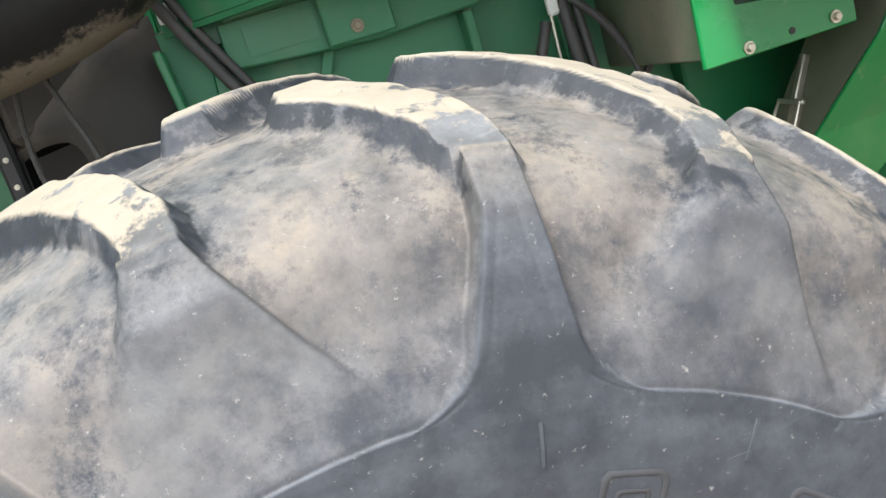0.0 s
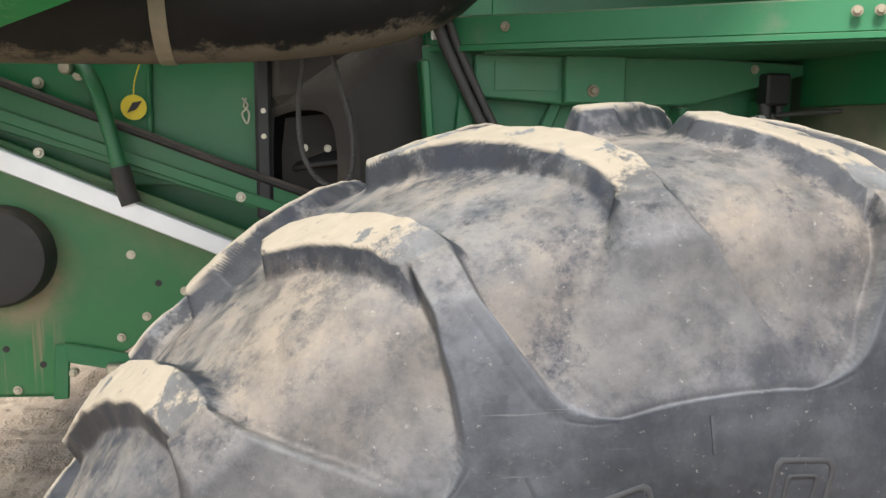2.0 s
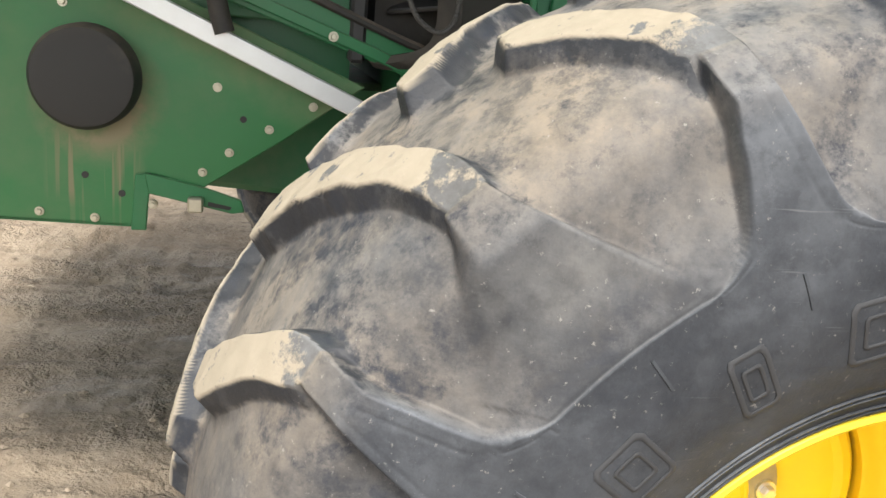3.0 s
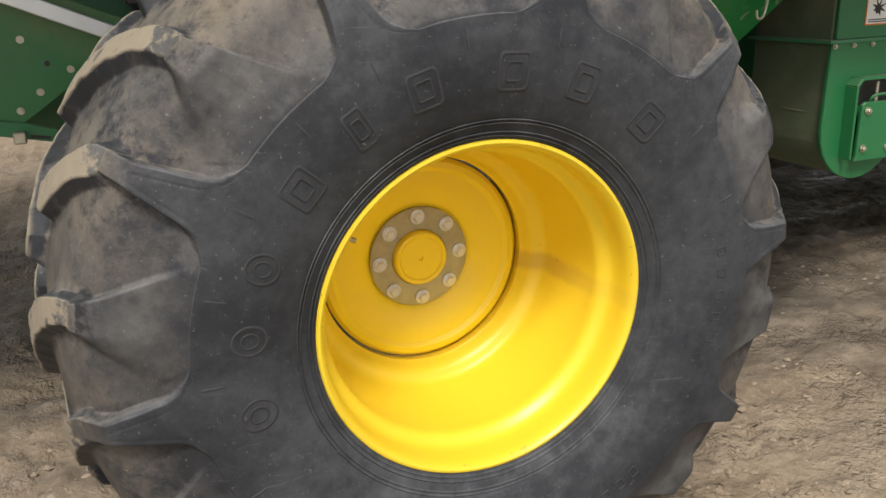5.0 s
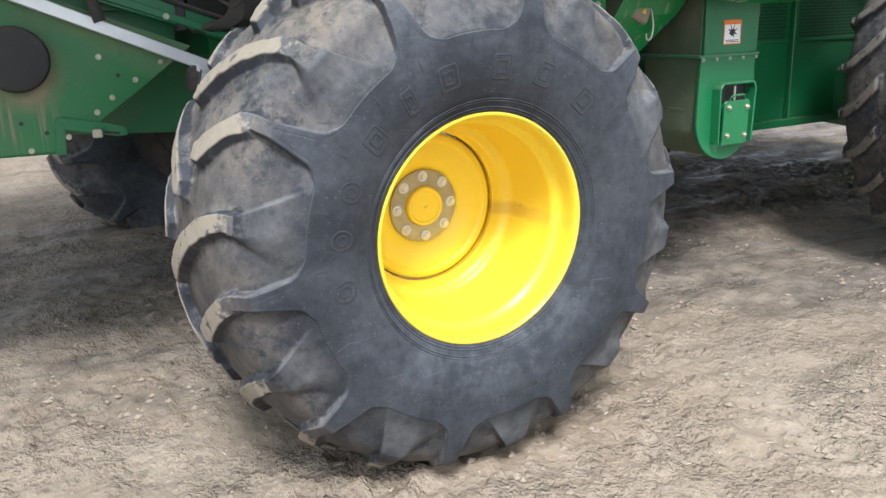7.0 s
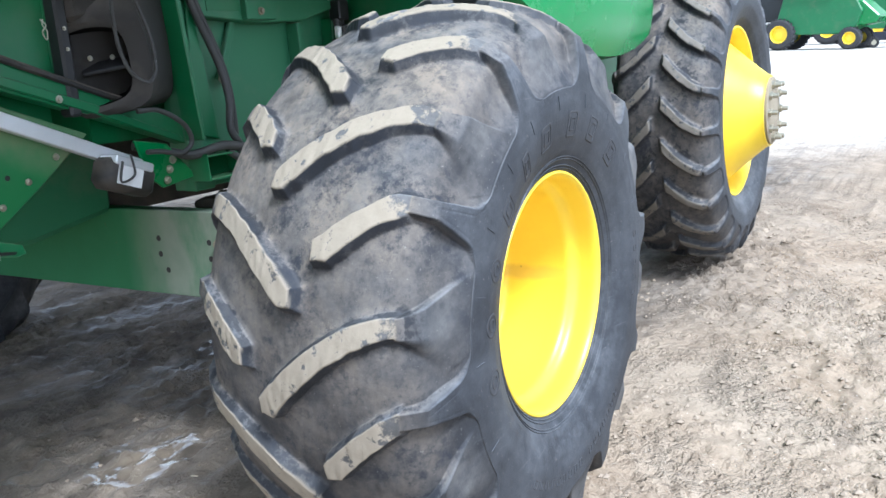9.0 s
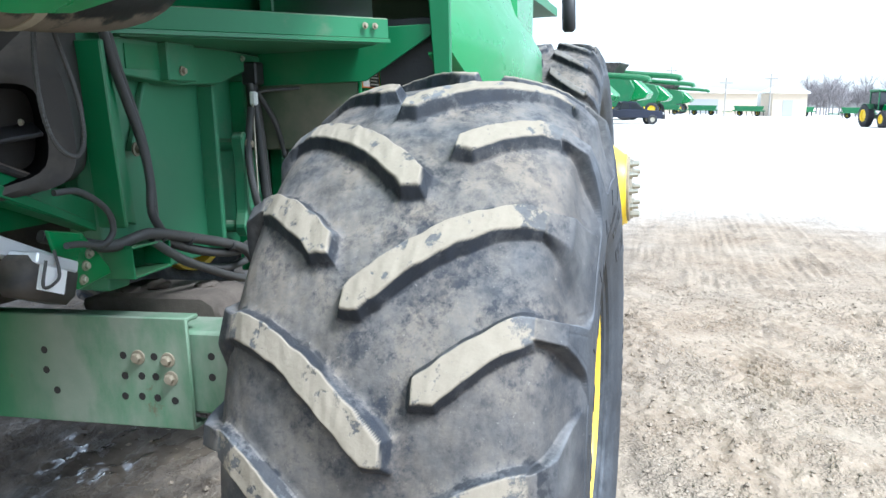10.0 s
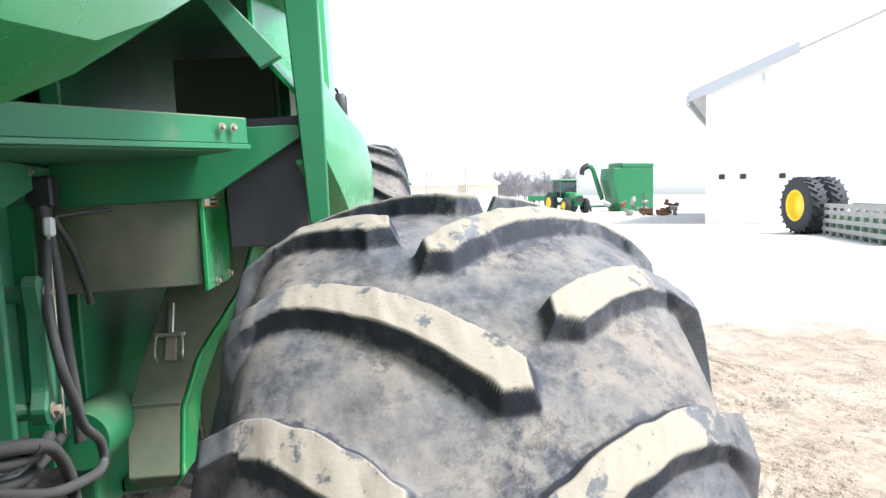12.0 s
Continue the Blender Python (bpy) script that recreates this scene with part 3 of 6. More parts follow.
    me = bpy.data.meshes.new(name)
    me.vertices.add(len(verts))
    me.vertices.foreach_set("co", verts.ravel())
    me.loops.add(quads.size)
    me.loops.foreach_set("vertex_index", quads.ravel())
    me.polygons.add(len(quads))
    me.polygons.foreach_set("loop_start", np.arange(0, quads.size, 4))
    me.polygons.foreach_set("loop_total", np.full(len(quads), 4))
    me.polygons.foreach_set("use_smooth", np.ones(len(quads), bool))
    me.update(calc_edges=True)
    face = (mud * smooth01((mask - 0.86) / 0.1) * (S < 0.004)).ravel()
    groove = np.maximum((1 - mask) * np.clip(1.15 - np.clip(S, 0, 1) / 0.5, 0, 1), np.where(on_side & (S < 0.2), 0.9 - 4.5 * S, 0.0)).ravel()
    pale_edge = np.where(on_side & (S > 0.1), (4 * mask * (1 - mask)) ** 4, 0).ravel() * 0.3
    # Mask of lug walls and the floor beside them, for their painted shade.
    near = (mask > 0.5).astype(float)
    for _ in range(10):
        for step, axis in ((3, 0), (4, 1)):
            near = (near + np.roll(near, step, axis) + np.roll(near, -step, axis)) / 3
    fade = np.where(on_side, np.clip(1 - S / 0.22, 0, 1), 1.0)
    lug_shade = (np.clip(np.maximum(np.where((mask > 0.25) & (mask < 0.93), 0.72, 0.0), 1.35 * near * (mask < 0.5)), 0, 1) * fade).ravel()
    for key, val in (("face", face), ("groove", groove), ("pale_edge", pale_edge), ("lug_shade", lug_shade), ("outer", (smooth01((np.abs(U) / half - 0.72) / 0.28) + 0 * mask).ravel())):
        a = me.attributes.new(key, "FLOAT", "POINT")
        a.data.foreach_set("value", val.astype(np.float32))
    return me


YC = 0.315  # the rear tyre's mid plane, from its outer rim edge
CENTRE = Vector((0.0, 0.0, 0.80))
combine = thing("combine_harvester", "large green combine harvester with yellow wheels parked on the muddy yard", "combine harvester")


def flank(r):
    """How far out the rear tyre's sidewall stands at a radius, in the tyre's own frame."""
    return -float(np.interp(r, [.415, .46, .51, .55, .595], [.349, .366, .375, .375, .372]))


def emboss(tyre, deg, r, w, h, t, round_=False):
    """A raised frame moulded on the sidewall, square or oval."""
    ring = []
    for i in range(32):
        a = math.tau * (i + 0.5) / 32
        c, d = math.cos(a), math.sin(a)
        k = 1.0 if round_ else 1.0 / max(abs(c), abs(d))
        ring.append((c * k, d * k))
    bm = bmesh.new()
    loops = []
    for inset, lift in ((0.0, 0.004), (0.0, -0.001), (t * 0.25, -0.0018), (t * 0.75, -0.0018), (t, -0.001), (t, 0.004)):
        loops.append([bm.verts.new((x * (w / 2 - inset), flank(r + z * (h / 2 - inset)) + lift, r + z * (h / 2 - inset))) for x, z in ring])
    for p, q in zip(loops, loops[1:]):
        for i in range(32):
            bm.faces.new((p[i], p[(i + 1) % 32], q[(i + 1) % 32], q[i]))
    bmesh.ops.recalc_face_normals(bm, faces=bm.faces)
    ob = part("moulded_mark", bm, RAISED, tyre.parent, "", 50)
    ob.location = (0, YC, 0)
    ob.rotation_euler = (0, radians(90 - deg), 0)
    return ob


def ridge(tyre, deg, r0, r1):
    rows = [(x, lift, r0 + (r1 - r0) * k / 5) for k in range(6) for x, lift in ((-.0015, .004), (-.0015, -.0015), (.0015, -.0015), (.0015, .004))]
    bm = bmesh.new()
    vs = [bm.verts.new((x, flank(rr) + lift, rr)) for x, lift, rr in rows]
    for k in range(5):
        for j in range(3):
            bm.faces.new((vs[4 * k + j], vs[4 * k + j + 1], vs[4 * k + j + 5], vs[4 * k + j + 4]))
    bmesh.ops.recalc_face_normals(bm, faces=bm.faces)
    ob = part("moulded_line", bm, RUBBER, tyre.parent)
    ob.location = (0, YC, 0)
    ob.rotation_euler = (0, radians(90 - deg), 0)


REAR_SIDE = ([(0, 0.290, .750), (.06, 0.304, .736), (.12, 0.316, .716), (.25, 0.330, .668), (.33, 0.343, .642), (.40, 0.358, .616), (.46, 0.369, .592), (.56, 0.370, .55), (.66, 0.374, .51), (.76, 0.366, .46), (.86, 0.349, .415), (.94, 0.331, .38), (1, 0.315, .352)],
             [(0, 0.290, .776), (.03, 0.302, .770), (.14, 0.343, .737), (.25, 0.357, .69), (.36, 0.367, .64), (.46, 0.372, .595), (.56, 0.375, .55), (.66, 0.375, .51), (.76, 0.366, .46), (.86, 0.349, .415), (.94, 0.331, .38), (1, 0.315, .352)])
FRONT_SIDE = ([(0, .26, .885), (.2, .288, .84), (.4, .312, .79), (.56, .325, .74), (.7, .32, .67), (.85, .29, .60), (1, .25, .55)],
              [(0, .26, .935), (.05, .272, .928), (.2, .303, .87), (.4, .32, .80), (.56, .327, .74), (.7, .32, .67), (.85, .29, .60), (1, .25, .55)])


def rear_tyre_mesh(n_angle, n_tread):
    me = tyre_mesh("tyre", 0.850, 0.064, 0.290, 0.037, REAR_SIDE, 36.0, 134.3, 16.2, (-0.055, 16.3, 1.5), (0.095, 10.5, 1.25), 0.054, n_angle, n_tread, 0.588,
                   [(-1, .026), (0, .026), (.14, .027), (.36, .046), (.46, .056), (1, .056)])
    me.materials.append(RUBBER)
    return me


def front_tyre_mesh(n_angle, n_tread):
    me = tyre_mesh("tyre", 0.97, 0.035, 0.26, 0.042, FRONT_SIDE, 30.0, 5.0, 15.0, (0.03, 11.0, 1.5), (0.03, 11.0, 1.5), 0.044, n_angle, n_tread, 0.76, None, 1.6, 0.25, 0.5)
    me.materials.append(RUBBER)
    return me


def rear_wheel():
    wheel = part("wheel", lathe([
        (0.0, 0.358), (-0.006, 0.354), (-0.007, 0.349), (-0.003, 0.344), (0.006, 0.340), (0.016, 0.3375), (0.028, 0.337), (0.052, 0.336), (0.064, 0.334), (0.073, 0.329),
        (0.080, 0.322), (0.087, 0.316), (0.096, 0.3125), (0.108, 0.312), (0.125, 0.3125), (0.16, 0.311), (0.285, 0.303), (0.296, 0.3005), (0.305, 0.296), (0.311, 0.289),
        (0.315, 0.281), (0.321, 0.273), (0.330, 0.267), (0.341, 0.262), (0.350, 0.258), (0.354, 0.2545), (0.37, 0.2545), (0.60, 0.31),
        (0.60, 0.36), (0.58, 0.36), (0.5, 0.325), (0.1, 0.33), (0.02, 0.345)], 128, closed=True), RIM_YELLOW, combine,
        "rear steering wheel with deep yellow rim and worn tractor tyre", 30)
    wheel.matrix_world = Matrix.Translation(CENTRE) @ pose(0, 0, 0, 1.4, 0, 0)
    me = rear_tyre_mesh(2880, 96)
    tyre = new("tyre", me)
    tyre.parent = wheel
    tyre.location = (0, YC, 0)
    tagged(tyre, "worn black tractor tyre with dried mud on its lugs")
    marks = [(190, .075, .085), (173, .07, .08), (157.5, .07, .08), (139.5, .075, .085), (123, .05, .09), (107.5, .075, .085), (87, .075, .085), (69.5, .07, .085), (49.5, .075, .085)]
    for k, (deg, w, h) in enumerate(marks):
        emboss(tyre, deg, 0.487, w * 0.85, h * 0.85, 0.0055, k < 3)
        emboss(tyre, deg, 0.487, w * 0.45, h * 0.45, 0.004, k < 3)
    for k in range(16):
        emboss(tyre, -122 + 4.4 * k + (4 if k > 8 else 0), 0.535, 0.022, 0.026, 0.003)
    for k in range(5):
        emboss(tyre, 8 - 5.5 * k, 0.53, 0.02, 0.024, 0.003)
    for deg in (206, 181.5, 165, 148.5, 131, 115, 97, 78, 59, 38, 20):
        ridge(tyre, deg, 0.535, 0.572)
    for r, y in ((0.364, -0.322), (0.372, -0.327), (0.390, -0.3365), (0.397, -0.340)):
        part("bead_ring", lathe([(y + 0.004, r - 0.0022), (y - 0.002, r - 0.0012), (y - 0.0028, r), (y - 0.002, r + 0.0012), (y + 0.004, r + 0.0022)], 96, caps=False), RUBBER, tyre, "", 60)
    part("valve_stem", tube([(-.268, 0.23, 0.155), (-.24, 0.225, 0.139), (-.205, 0.22, 0.12)], 0.006, 8), STEEL, wheel)
    disc = part("disc", lathe([(0.40, 0.25), (0.372, 0.249), (0.364, 0.240), (0.362, 0.226), (0.370, 0.214), (0.371, 0.195), (0.385, 0.14), (0.397, 0.125), (0.397, 0.02), (0.42, 0.02), (0.42, 0.25)], 96, caps=False), YELLOW, wheel, "", 30)
    hub = part("hub_plate", lathe([(0.396, 0.124), (0.388, 0.124), (0.386, 0.12), (0.386, 0.07), (0.396, 0.07)], 64, caps=False), HUB_RING, wheel, "dusty steel ring with wheel bolts", 30)
    part("hub_cap", lathe([(0.40, 0.068), (0.377, 0.067), (0.372, 0.064), (0.370, 0.060), (0.371, 0.056), (0.375, 0.052), (0.375, 0.006), (0.379, 0.004), (0.379, 0.0)], 48), YELLOW, wheel, "", 30)
    for k in range(8):
        a = radians(92 - 45 * k)
        bolt(wheel, 0.1025 * math.cos(a), 0.386, 0.1025 * math.sin(a), 0.0148, "-y", BRIGHT_STEEL)
    return wheel


WHEEL = rear_wheel()

FRONT = Vector((3.65, 0.30, 1.02))


def front_wheel():
    wheel = part("wheel", lathe([
        (0.0, 0.555), (-0.008, 0.55), (-0.006, 0.54), (0.03, 0.525), (0.10, 0.515), (0.13, 0.49), (0.05, 0.44), (-0.11, 0.30), (-0.19, 0.235), (-0.21, 0.23),
        (-0.21, 0.19), (-0.17, 0.19), (-0.1, 0.26), (0.10, 0.44), (0.17, 0.50), (0.55, 0.50), (0.55, 0.54), (0.05, 0.54)], 96, closed=True), YELLOW, combine,
        "tall front drive wheel with bulged yellow disc", 30)
    wheel.matrix_world = Matrix.Translation(FRONT)
    me = front_tyre_mesh(900, 50)
    tyre = new("tyre", me)
    tyre.parent = wheel
    tyre.matrix_basis = pose(0, 0.25, 0, 0, 0, 180)
    tagged(tyre, "tall black tractor tyre with dusty lugs")
    part("hub", lathe([(-0.205, 0.215), (-0.225, 0.215), (-0.23, 0.205), (-0.23, 0.0)], 48), HUB_DUST, wheel, "", 30)
    for k in range(10):
        a = math.tau * k / 10
        part("stud", lathe([(-0.225, 0.026), (-0.25, 0.026), (-0.25, 0.016), (-0.285, 0.015), (-0.29, 0.0)], 8, centre=(0.175 * math.cos(a), 0, 0.175 * math.sin(a))), STEEL, wheel)
    return wheel


FRONT_WHEEL = front_wheel()

# ---- ground ----
def relief(x, y):
    """Height of the yard: gentle swells, long low ruts along x, pressed tread bars, trodden clods."""
    fade = max(0.0, 1 - max(0.0, abs(x - 2) - 6) / 14) * max(0.0, 1 - max(0.0, abs(y) - 5) / 12)
    if fade <= 0:
        return 0.0
    z = 0.030 * noise.noise((x * 0.5, y * 0.8, 1)) + 0.016 * noise.noise((x * 0.7, y * 3.4, 7))
    side = 1.0 / (1 + math.exp(-(y - 1.0) * 3.0))
    z += side * (0.030 * noise.noise((x * 0.5, y * 2.6, 14)) + 0.018 * noise.noise((x * 1.3, y * 6.5, 17)))
    rough = min(1.0, max(0.0, 0.45 + 1.1 * noise.noise((x * 0.9, y * 1.3, 20))))
    z += (0.25 + 0.75 * rough) * (0.040 * abs(noise.noise((x * 4.0, y * 7.0, 3))) + 0.022 * noise.noise((x * 10, y * 13, 5)))
    z += rough * (0.046 * max(0.0, noise.noise((x * 19, y * 22, 8))) - 0.042 * max(0.0, noise.noise((x * 15, y * 17, 31)) - 0.15))
    for y0, w in ((-0.72, 0.24), (-1.75, 0.26)):
        across = (y - y0 - 0.12 * math.sin(x * 0.5 + y0)) / w
        if abs(across) < 1.6:
            bar = math.sin(x * 44 + 16 * abs(across) + 4 * noise.noise((x, y, 2)))
            z += math.exp(-across ** 4) * max(0.0, 0.3 + noise.noise((x * 0.8, y * 1.5, 41))) * (0.020 * bar - 0.008)
    return fade * z


def ground_sheet():
    def axis(lo, hi, step, far):
        a = list(np.arange(lo, hi + 1e-6, step))
        for way, start in ((1, hi), (-1, lo)):
            d, x = step, start
            while abs(x) < far:
                d *= 1.16
                x += way * d
                a.append(x)
        return np.array(sorted(a))
    xs, ys = axis(-2.6, 5.0, 0.020, 2500.0), axis(-3.0, 3.6, 0.020, 2500.0)
    verts, damp_shade, pool, pale = [], [], [], []
    for x in xs:
        for y in ys:
            verts.append((x, y, relief(x, y) if -18 < x < 24 and -18 < y < 18 else 0.0))
            wet_shade = 0.02
            if -8 < x < 9 and -20 < y < 20:
                # Damp side of the yard, widened past x 0.8 to paint the machine's shade.
                wet_shade = 1.0 / (1 + math.exp(-(y - 0.95 + 0.55 / (1 + math.exp(-(x - 0.8) * 3.0)) + 0.6 * noise.noise((x * 0.5, y * 0.9, 9))) * 3.5))
                wet_shade *= 0.05 + 0.95 / (1 + math.exp(-(x + 1.45 - 0.3 * noise.noise((x, y * 2, 19))) * 3.5))
                if x < 0.6:
                    wet_shade *= 0.12 + 0.88 / (1 + math.exp((y - 3.9) * 3.0))
                wet_shade += 0.35 * math.exp(-(((x + 1.0) / 0.55) ** 2 + ((y + 0.1) / 0.6) ** 2)) + 0.8 * math.exp(-(((x - 2.35) / 0.5) ** 2 + ((y - 0.55) / 0.10) ** 2))
            damp_shade.append(min(1.0, wet_shade + 0.03))
            # Whitening grows with distance, for pale soil and painted far glare.
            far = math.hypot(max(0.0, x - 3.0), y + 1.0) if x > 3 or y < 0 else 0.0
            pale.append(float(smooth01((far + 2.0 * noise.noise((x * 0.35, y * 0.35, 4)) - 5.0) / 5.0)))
            pool.append(max(math.exp(-(((x - 1.0) / 0.42) ** 2 + ((y - 2.15) / 0.5) ** 2)), math.exp(-(((x + 0.22) / 0.36) ** 2 + ((y - 1.68) / 0.24) ** 2))))
    n = len(ys)
    i, j = np.meshgrid(np.arange(len(xs) - 1), np.arange(n - 1), indexing="ij")
    faces = np.stack([i * n + j, (i + 1) * n + j, (i + 1) * n + j + 1, i * n + j + 1], -1).reshape(-1, 4).tolist()
    me = bpy.data.meshes.new("ground")
    me.from_pydata(verts, [], faces)
    me.polygons.foreach_set("use_smooth", np.ones(len(faces), bool))
    a = me.attributes.new("damp_shade", "FLOAT", "POINT")
    a.data.foreach_set("value", np.array(damp_shade, np.float32))
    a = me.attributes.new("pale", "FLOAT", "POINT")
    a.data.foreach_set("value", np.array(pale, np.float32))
    a = me.attributes.new("pool", "FLOAT", "POINT")
    a.data.foreach_set("value", np.array(pool, np.float32))
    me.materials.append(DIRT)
    return tagged(new("ground", me), "trodden yard of dried mud with damp patches and painted machine shade", "ground", kind="structure")


ground_sheet()


def clods():
    """Loose crumbs of mud and small stones on the yard."""
    rnd = random.Random(4)
    unit = [(0, 0, 1), (.9, 0, .3), (.28, .85, .3), (-.72, .52, .3), (-.72, -.52, .3), (.28, -.85, .3), (0, 0, -.5)]
    tris = [(0, 1, 2), (0, 2, 3), (0, 3, 4), (0, 4, 5), (0, 5, 1), (6, 2, 1), (6, 3, 2), (6, 4, 3), (6, 5, 4), (6, 1, 5)]
    verts, faces = [], []
    for k in range(26000):
        x, y = rnd.uniform(-3.2, 6.0), rnd.triangular(-3.6, 2.6, -0.6)
        if noise.noise((x * 1.3, y * 1.6, 33)) + 0.4 * noise.noise((x * 5, y * 6, 3)) < 0.0:
            continue
        r = 0.0032 + 0.019 * rnd.random() ** 5
        a, z = rnd.random() * math.tau, relief(x, y)
        b = len(verts)
        for px, py, pz in unit:
            q = r * rnd.uniform(0.75, 1.3)
            verts.append((x + q * (px * math.cos(a) - py * math.sin(a)), y + q * (px * math.sin(a) + py * math.cos(a)) * 0.8, z + q * pz * 0.7))
        faces += [tuple(b + i for i in f) for f in tris]
    me = bpy.data.meshes.new("clods")
    me.from_pydata(verts, [], faces)
    me.materials.append(CLOD)
    return tagged(new("clods", me), "crumbs of dried mud scattered over the yard", "clods", kind="stuff")



def straw_bits():
    """Pale flakes of chaff and stalk lying on the mud."""
    rnd = random.Random(14)
    verts, faces = [], []
    for k in range(150):
        x, y = rnd.uniform(-2.4, 4.0), rnd.uniform(-2.4, 4.2)
        a, ln, w = rnd.random() * math.tau, rnd.uniform(0.005, 0.02), rnd.uniform(0.0015, 0.004)
        c, d, z = math.cos(a), math.sin(a), relief(x, y) + 0.004
        b = len(verts)
        for px, py, pz in ((-ln, -w, 0), (ln, -w, 0), (ln, w, 0), (-ln, w, 0), (0, 0, w * 1.4)):
            verts.append((x + px * c - py * d, y + px * d + py * c, z + pz + 0.15 * px * (0.5 - rnd.random())))
        faces += [(b, b + 1, b + 4), (b + 1, b + 2, b + 4), (b + 2, b + 3, b + 4), (b + 3, b, b + 4), (b + 3, b + 2, b + 1, b)]
    me = bpy.data.meshes.new("straw_bits")
    me.from_pydata(verts, [], faces)
    me.materials.append(STRAW)
    return tagged(new("straw_bits", me), "pale flakes of chaff lying on the mud", "straw", kind="stuff")


clods()
straw_bits()

# ---- rear side of the combine: chaff panel, strip, lever, air box ----
def plate(name, points, y0, y1, mat, parent=None, label="", bevel=0.003):
    return part(name, prism(points, y0, y1, bevel), mat, parent or combine, label)


side_plate = plate("side_plate", [(-1.95, 1.0), (-1.03, 0.98), (-1.0, 1.105), (-0.87, 1.08), (-0.68, 1.21), (-0.56, 1.30), (-0.50, 1.345), (-1.19, 1.62), (-1.95, 1.92)], 1.31, 1.322, STAINED, label="green chaff side plate with bolts and mud streaks")
for bx, bz in [(-1.17, 1.48), (-1.19, 1.51), (-.84, 1.32), (-.62, 1.29), (-.72, 1.23), (-.81, 1.17), (-.87, 1.12), (-.98, 1.04), (-1.11, 1.0), (-1.23, 1.01), (-1.45, 1.02), (-1.6, 1.2)]:
    bolt(side_plate, bx, 1.309, bz, 0.0085)
for hx, hz in [(-.78, 1.25), (-1.13, 1.10), (-1.05, 1.06), (-1.02, .995)]:
    part("bolt_hole", lathe([(1.3088, 0.008), (1.3125, 0.008)], 14, centre=(hx, 0, hz)), BLACK, side_plate)
part("edge_flange", prism([(-1.95, 1.0), (-1.03, .98), (-1.03, .99), (-1.95, 1.01)], 1.31, 1.36, 0.002), GREEN, side_plate)
disc_cap = part("round_cap", lathe([(1.318, 0.116), (1.255, 0.114), (1.243, 0.106), (1.24, 0.09), (1.242, 0.0)], 64, centre=(-1.12, 0, 1.325)), DUSTY_BLACK, side_plate, "scuffed black round bearing cap", 35)
strip = part("strip", prism([(-1.17, 1.60), (-1.185, 1.556), (-0.36, 1.205), (-0.345, 1.245)], 1.262, 1.30, 0.003), ALU, combine, "pale aluminium strip along the chaff panel")
part("end_cap", prism([(-1.195, 1.612), (-1.21, 1.55), (-1.185, 1.54), (-1.165, 1.605)], 1.255, 1.306), PLASTIC, strip)
arm = plate("adjuster_bracket", [(-1.0, 1.115), (-.99, 1.065), (-.80, 1.025), (-.77, 1.03), (-.78, 1.06), (-.86, 1.085)], 1.296, 1.306, GREEN, label="slotted green adjuster bracket with square clamp")
part("clamp_nut", box(-.90, -.865, 1.268, 1.296, 1.03, 1.065, 0.004), STEEL, arm)
part("slot", prism([(-.855, 1.052), (-.855, 1.042), (-.805, 1.034), (-.80, 1.042)], 1.2945, 1.2965, 0.0), BLACK, arm)
plate("bracket_leg", [(-1.03, .975), (-.995, .975), (-.985, 1.11), (-1.02, 1.11)], 1.300, 1.309, GREEN, arm)
bolt(arm, -.98, 1.295, 1.04, 0.008)

channel = plate("channel", [(-1.95, 2.03), (-.52, 1.495), (-.10, 1.345), (-.10, 1.265), (-.47, 1.40), (-1.19, 1.635), (-1.95, 1.93)], 1.315, 1.38, GREEN, label="sloping green channel with rubber seal")
plate("channel_lip", [(-1.95, 1.955), (-.47, 1.435), (-.14, 1.30), (-.14, 1.275), (-.47, 1.405), (-1.95, 1.925)], 1.302, 1.313, GREEN, channel)
part("rubber_seal", tube([(-1.95, 1.312, 2.035), (-1.2, 1.308, 1.755), (-.52, 1.308, 1.497), (-.36, 1.31, 1.44)], 0.011, 8), DUSTY_BLACK, channel)
for bx, bz in [(-1.03, 1.56), (-.582, 1.456), (-1.5, 1.75)]:
    bolt(channel, bx, 1.303, bz, 0.0095)
upper = part("rear_panel", box(-1.95, -.52, 1.37, 1.42, 1.48, 2.2), GREEN, combine, "")
part("panel_rib", box(-.80, -.785, 1.355, 1.372, 1.5, 1.95), GREEN, upper)
part("panel_rib", box(-.545, -.53, 1.355, 1.372, 1.5, 1.95), GREEN, upper)
for bx, bz in [(-1.04, 1.72), (-.95, 1.74)]:
    bolt(upper, bx, 1.366, bz, 0.011)

lever = part("lever", tube([(-.95, 1.335, 1.76), (-.915, 1.29, 1.745), (-.885, 1.265, 1.69), (-.862, 1.26, 1.60), (-.845, 1.26, 1.52)], 0.017, 10), GREEN, combine, "green hand lever with black grip", 40)
part("grip", tube([(-.846, 1.26, 1.53), (-.835, 1.259, 1.48), (-.824, 1.258, 1.445)], 0.0225, 12), DUSTY_BLACK, lever, "dusty black rubber grip", 40)
part("pivot", lathe([(1.30, .015), (1.27, .015), (1.265, .011), (1.265, 0)], 16, centre=(-.955, 0, 1.75)), STEEL, lever)
tag = part("tag", lathe([(1.318, 0.029), (1.314, 0.029), (1.314, 0.0)], 32, centre=(-.82, 0, 1.665)), TAG_YELLOW, combine, "round yellow tag on a string")
part("tag_mark", prism([(-.835, 1.652), (-.815, 1.66), (-.80, 1.68), (-.822, 1.676)], 1.3122, 1.3135, 0), BLACK, tag)
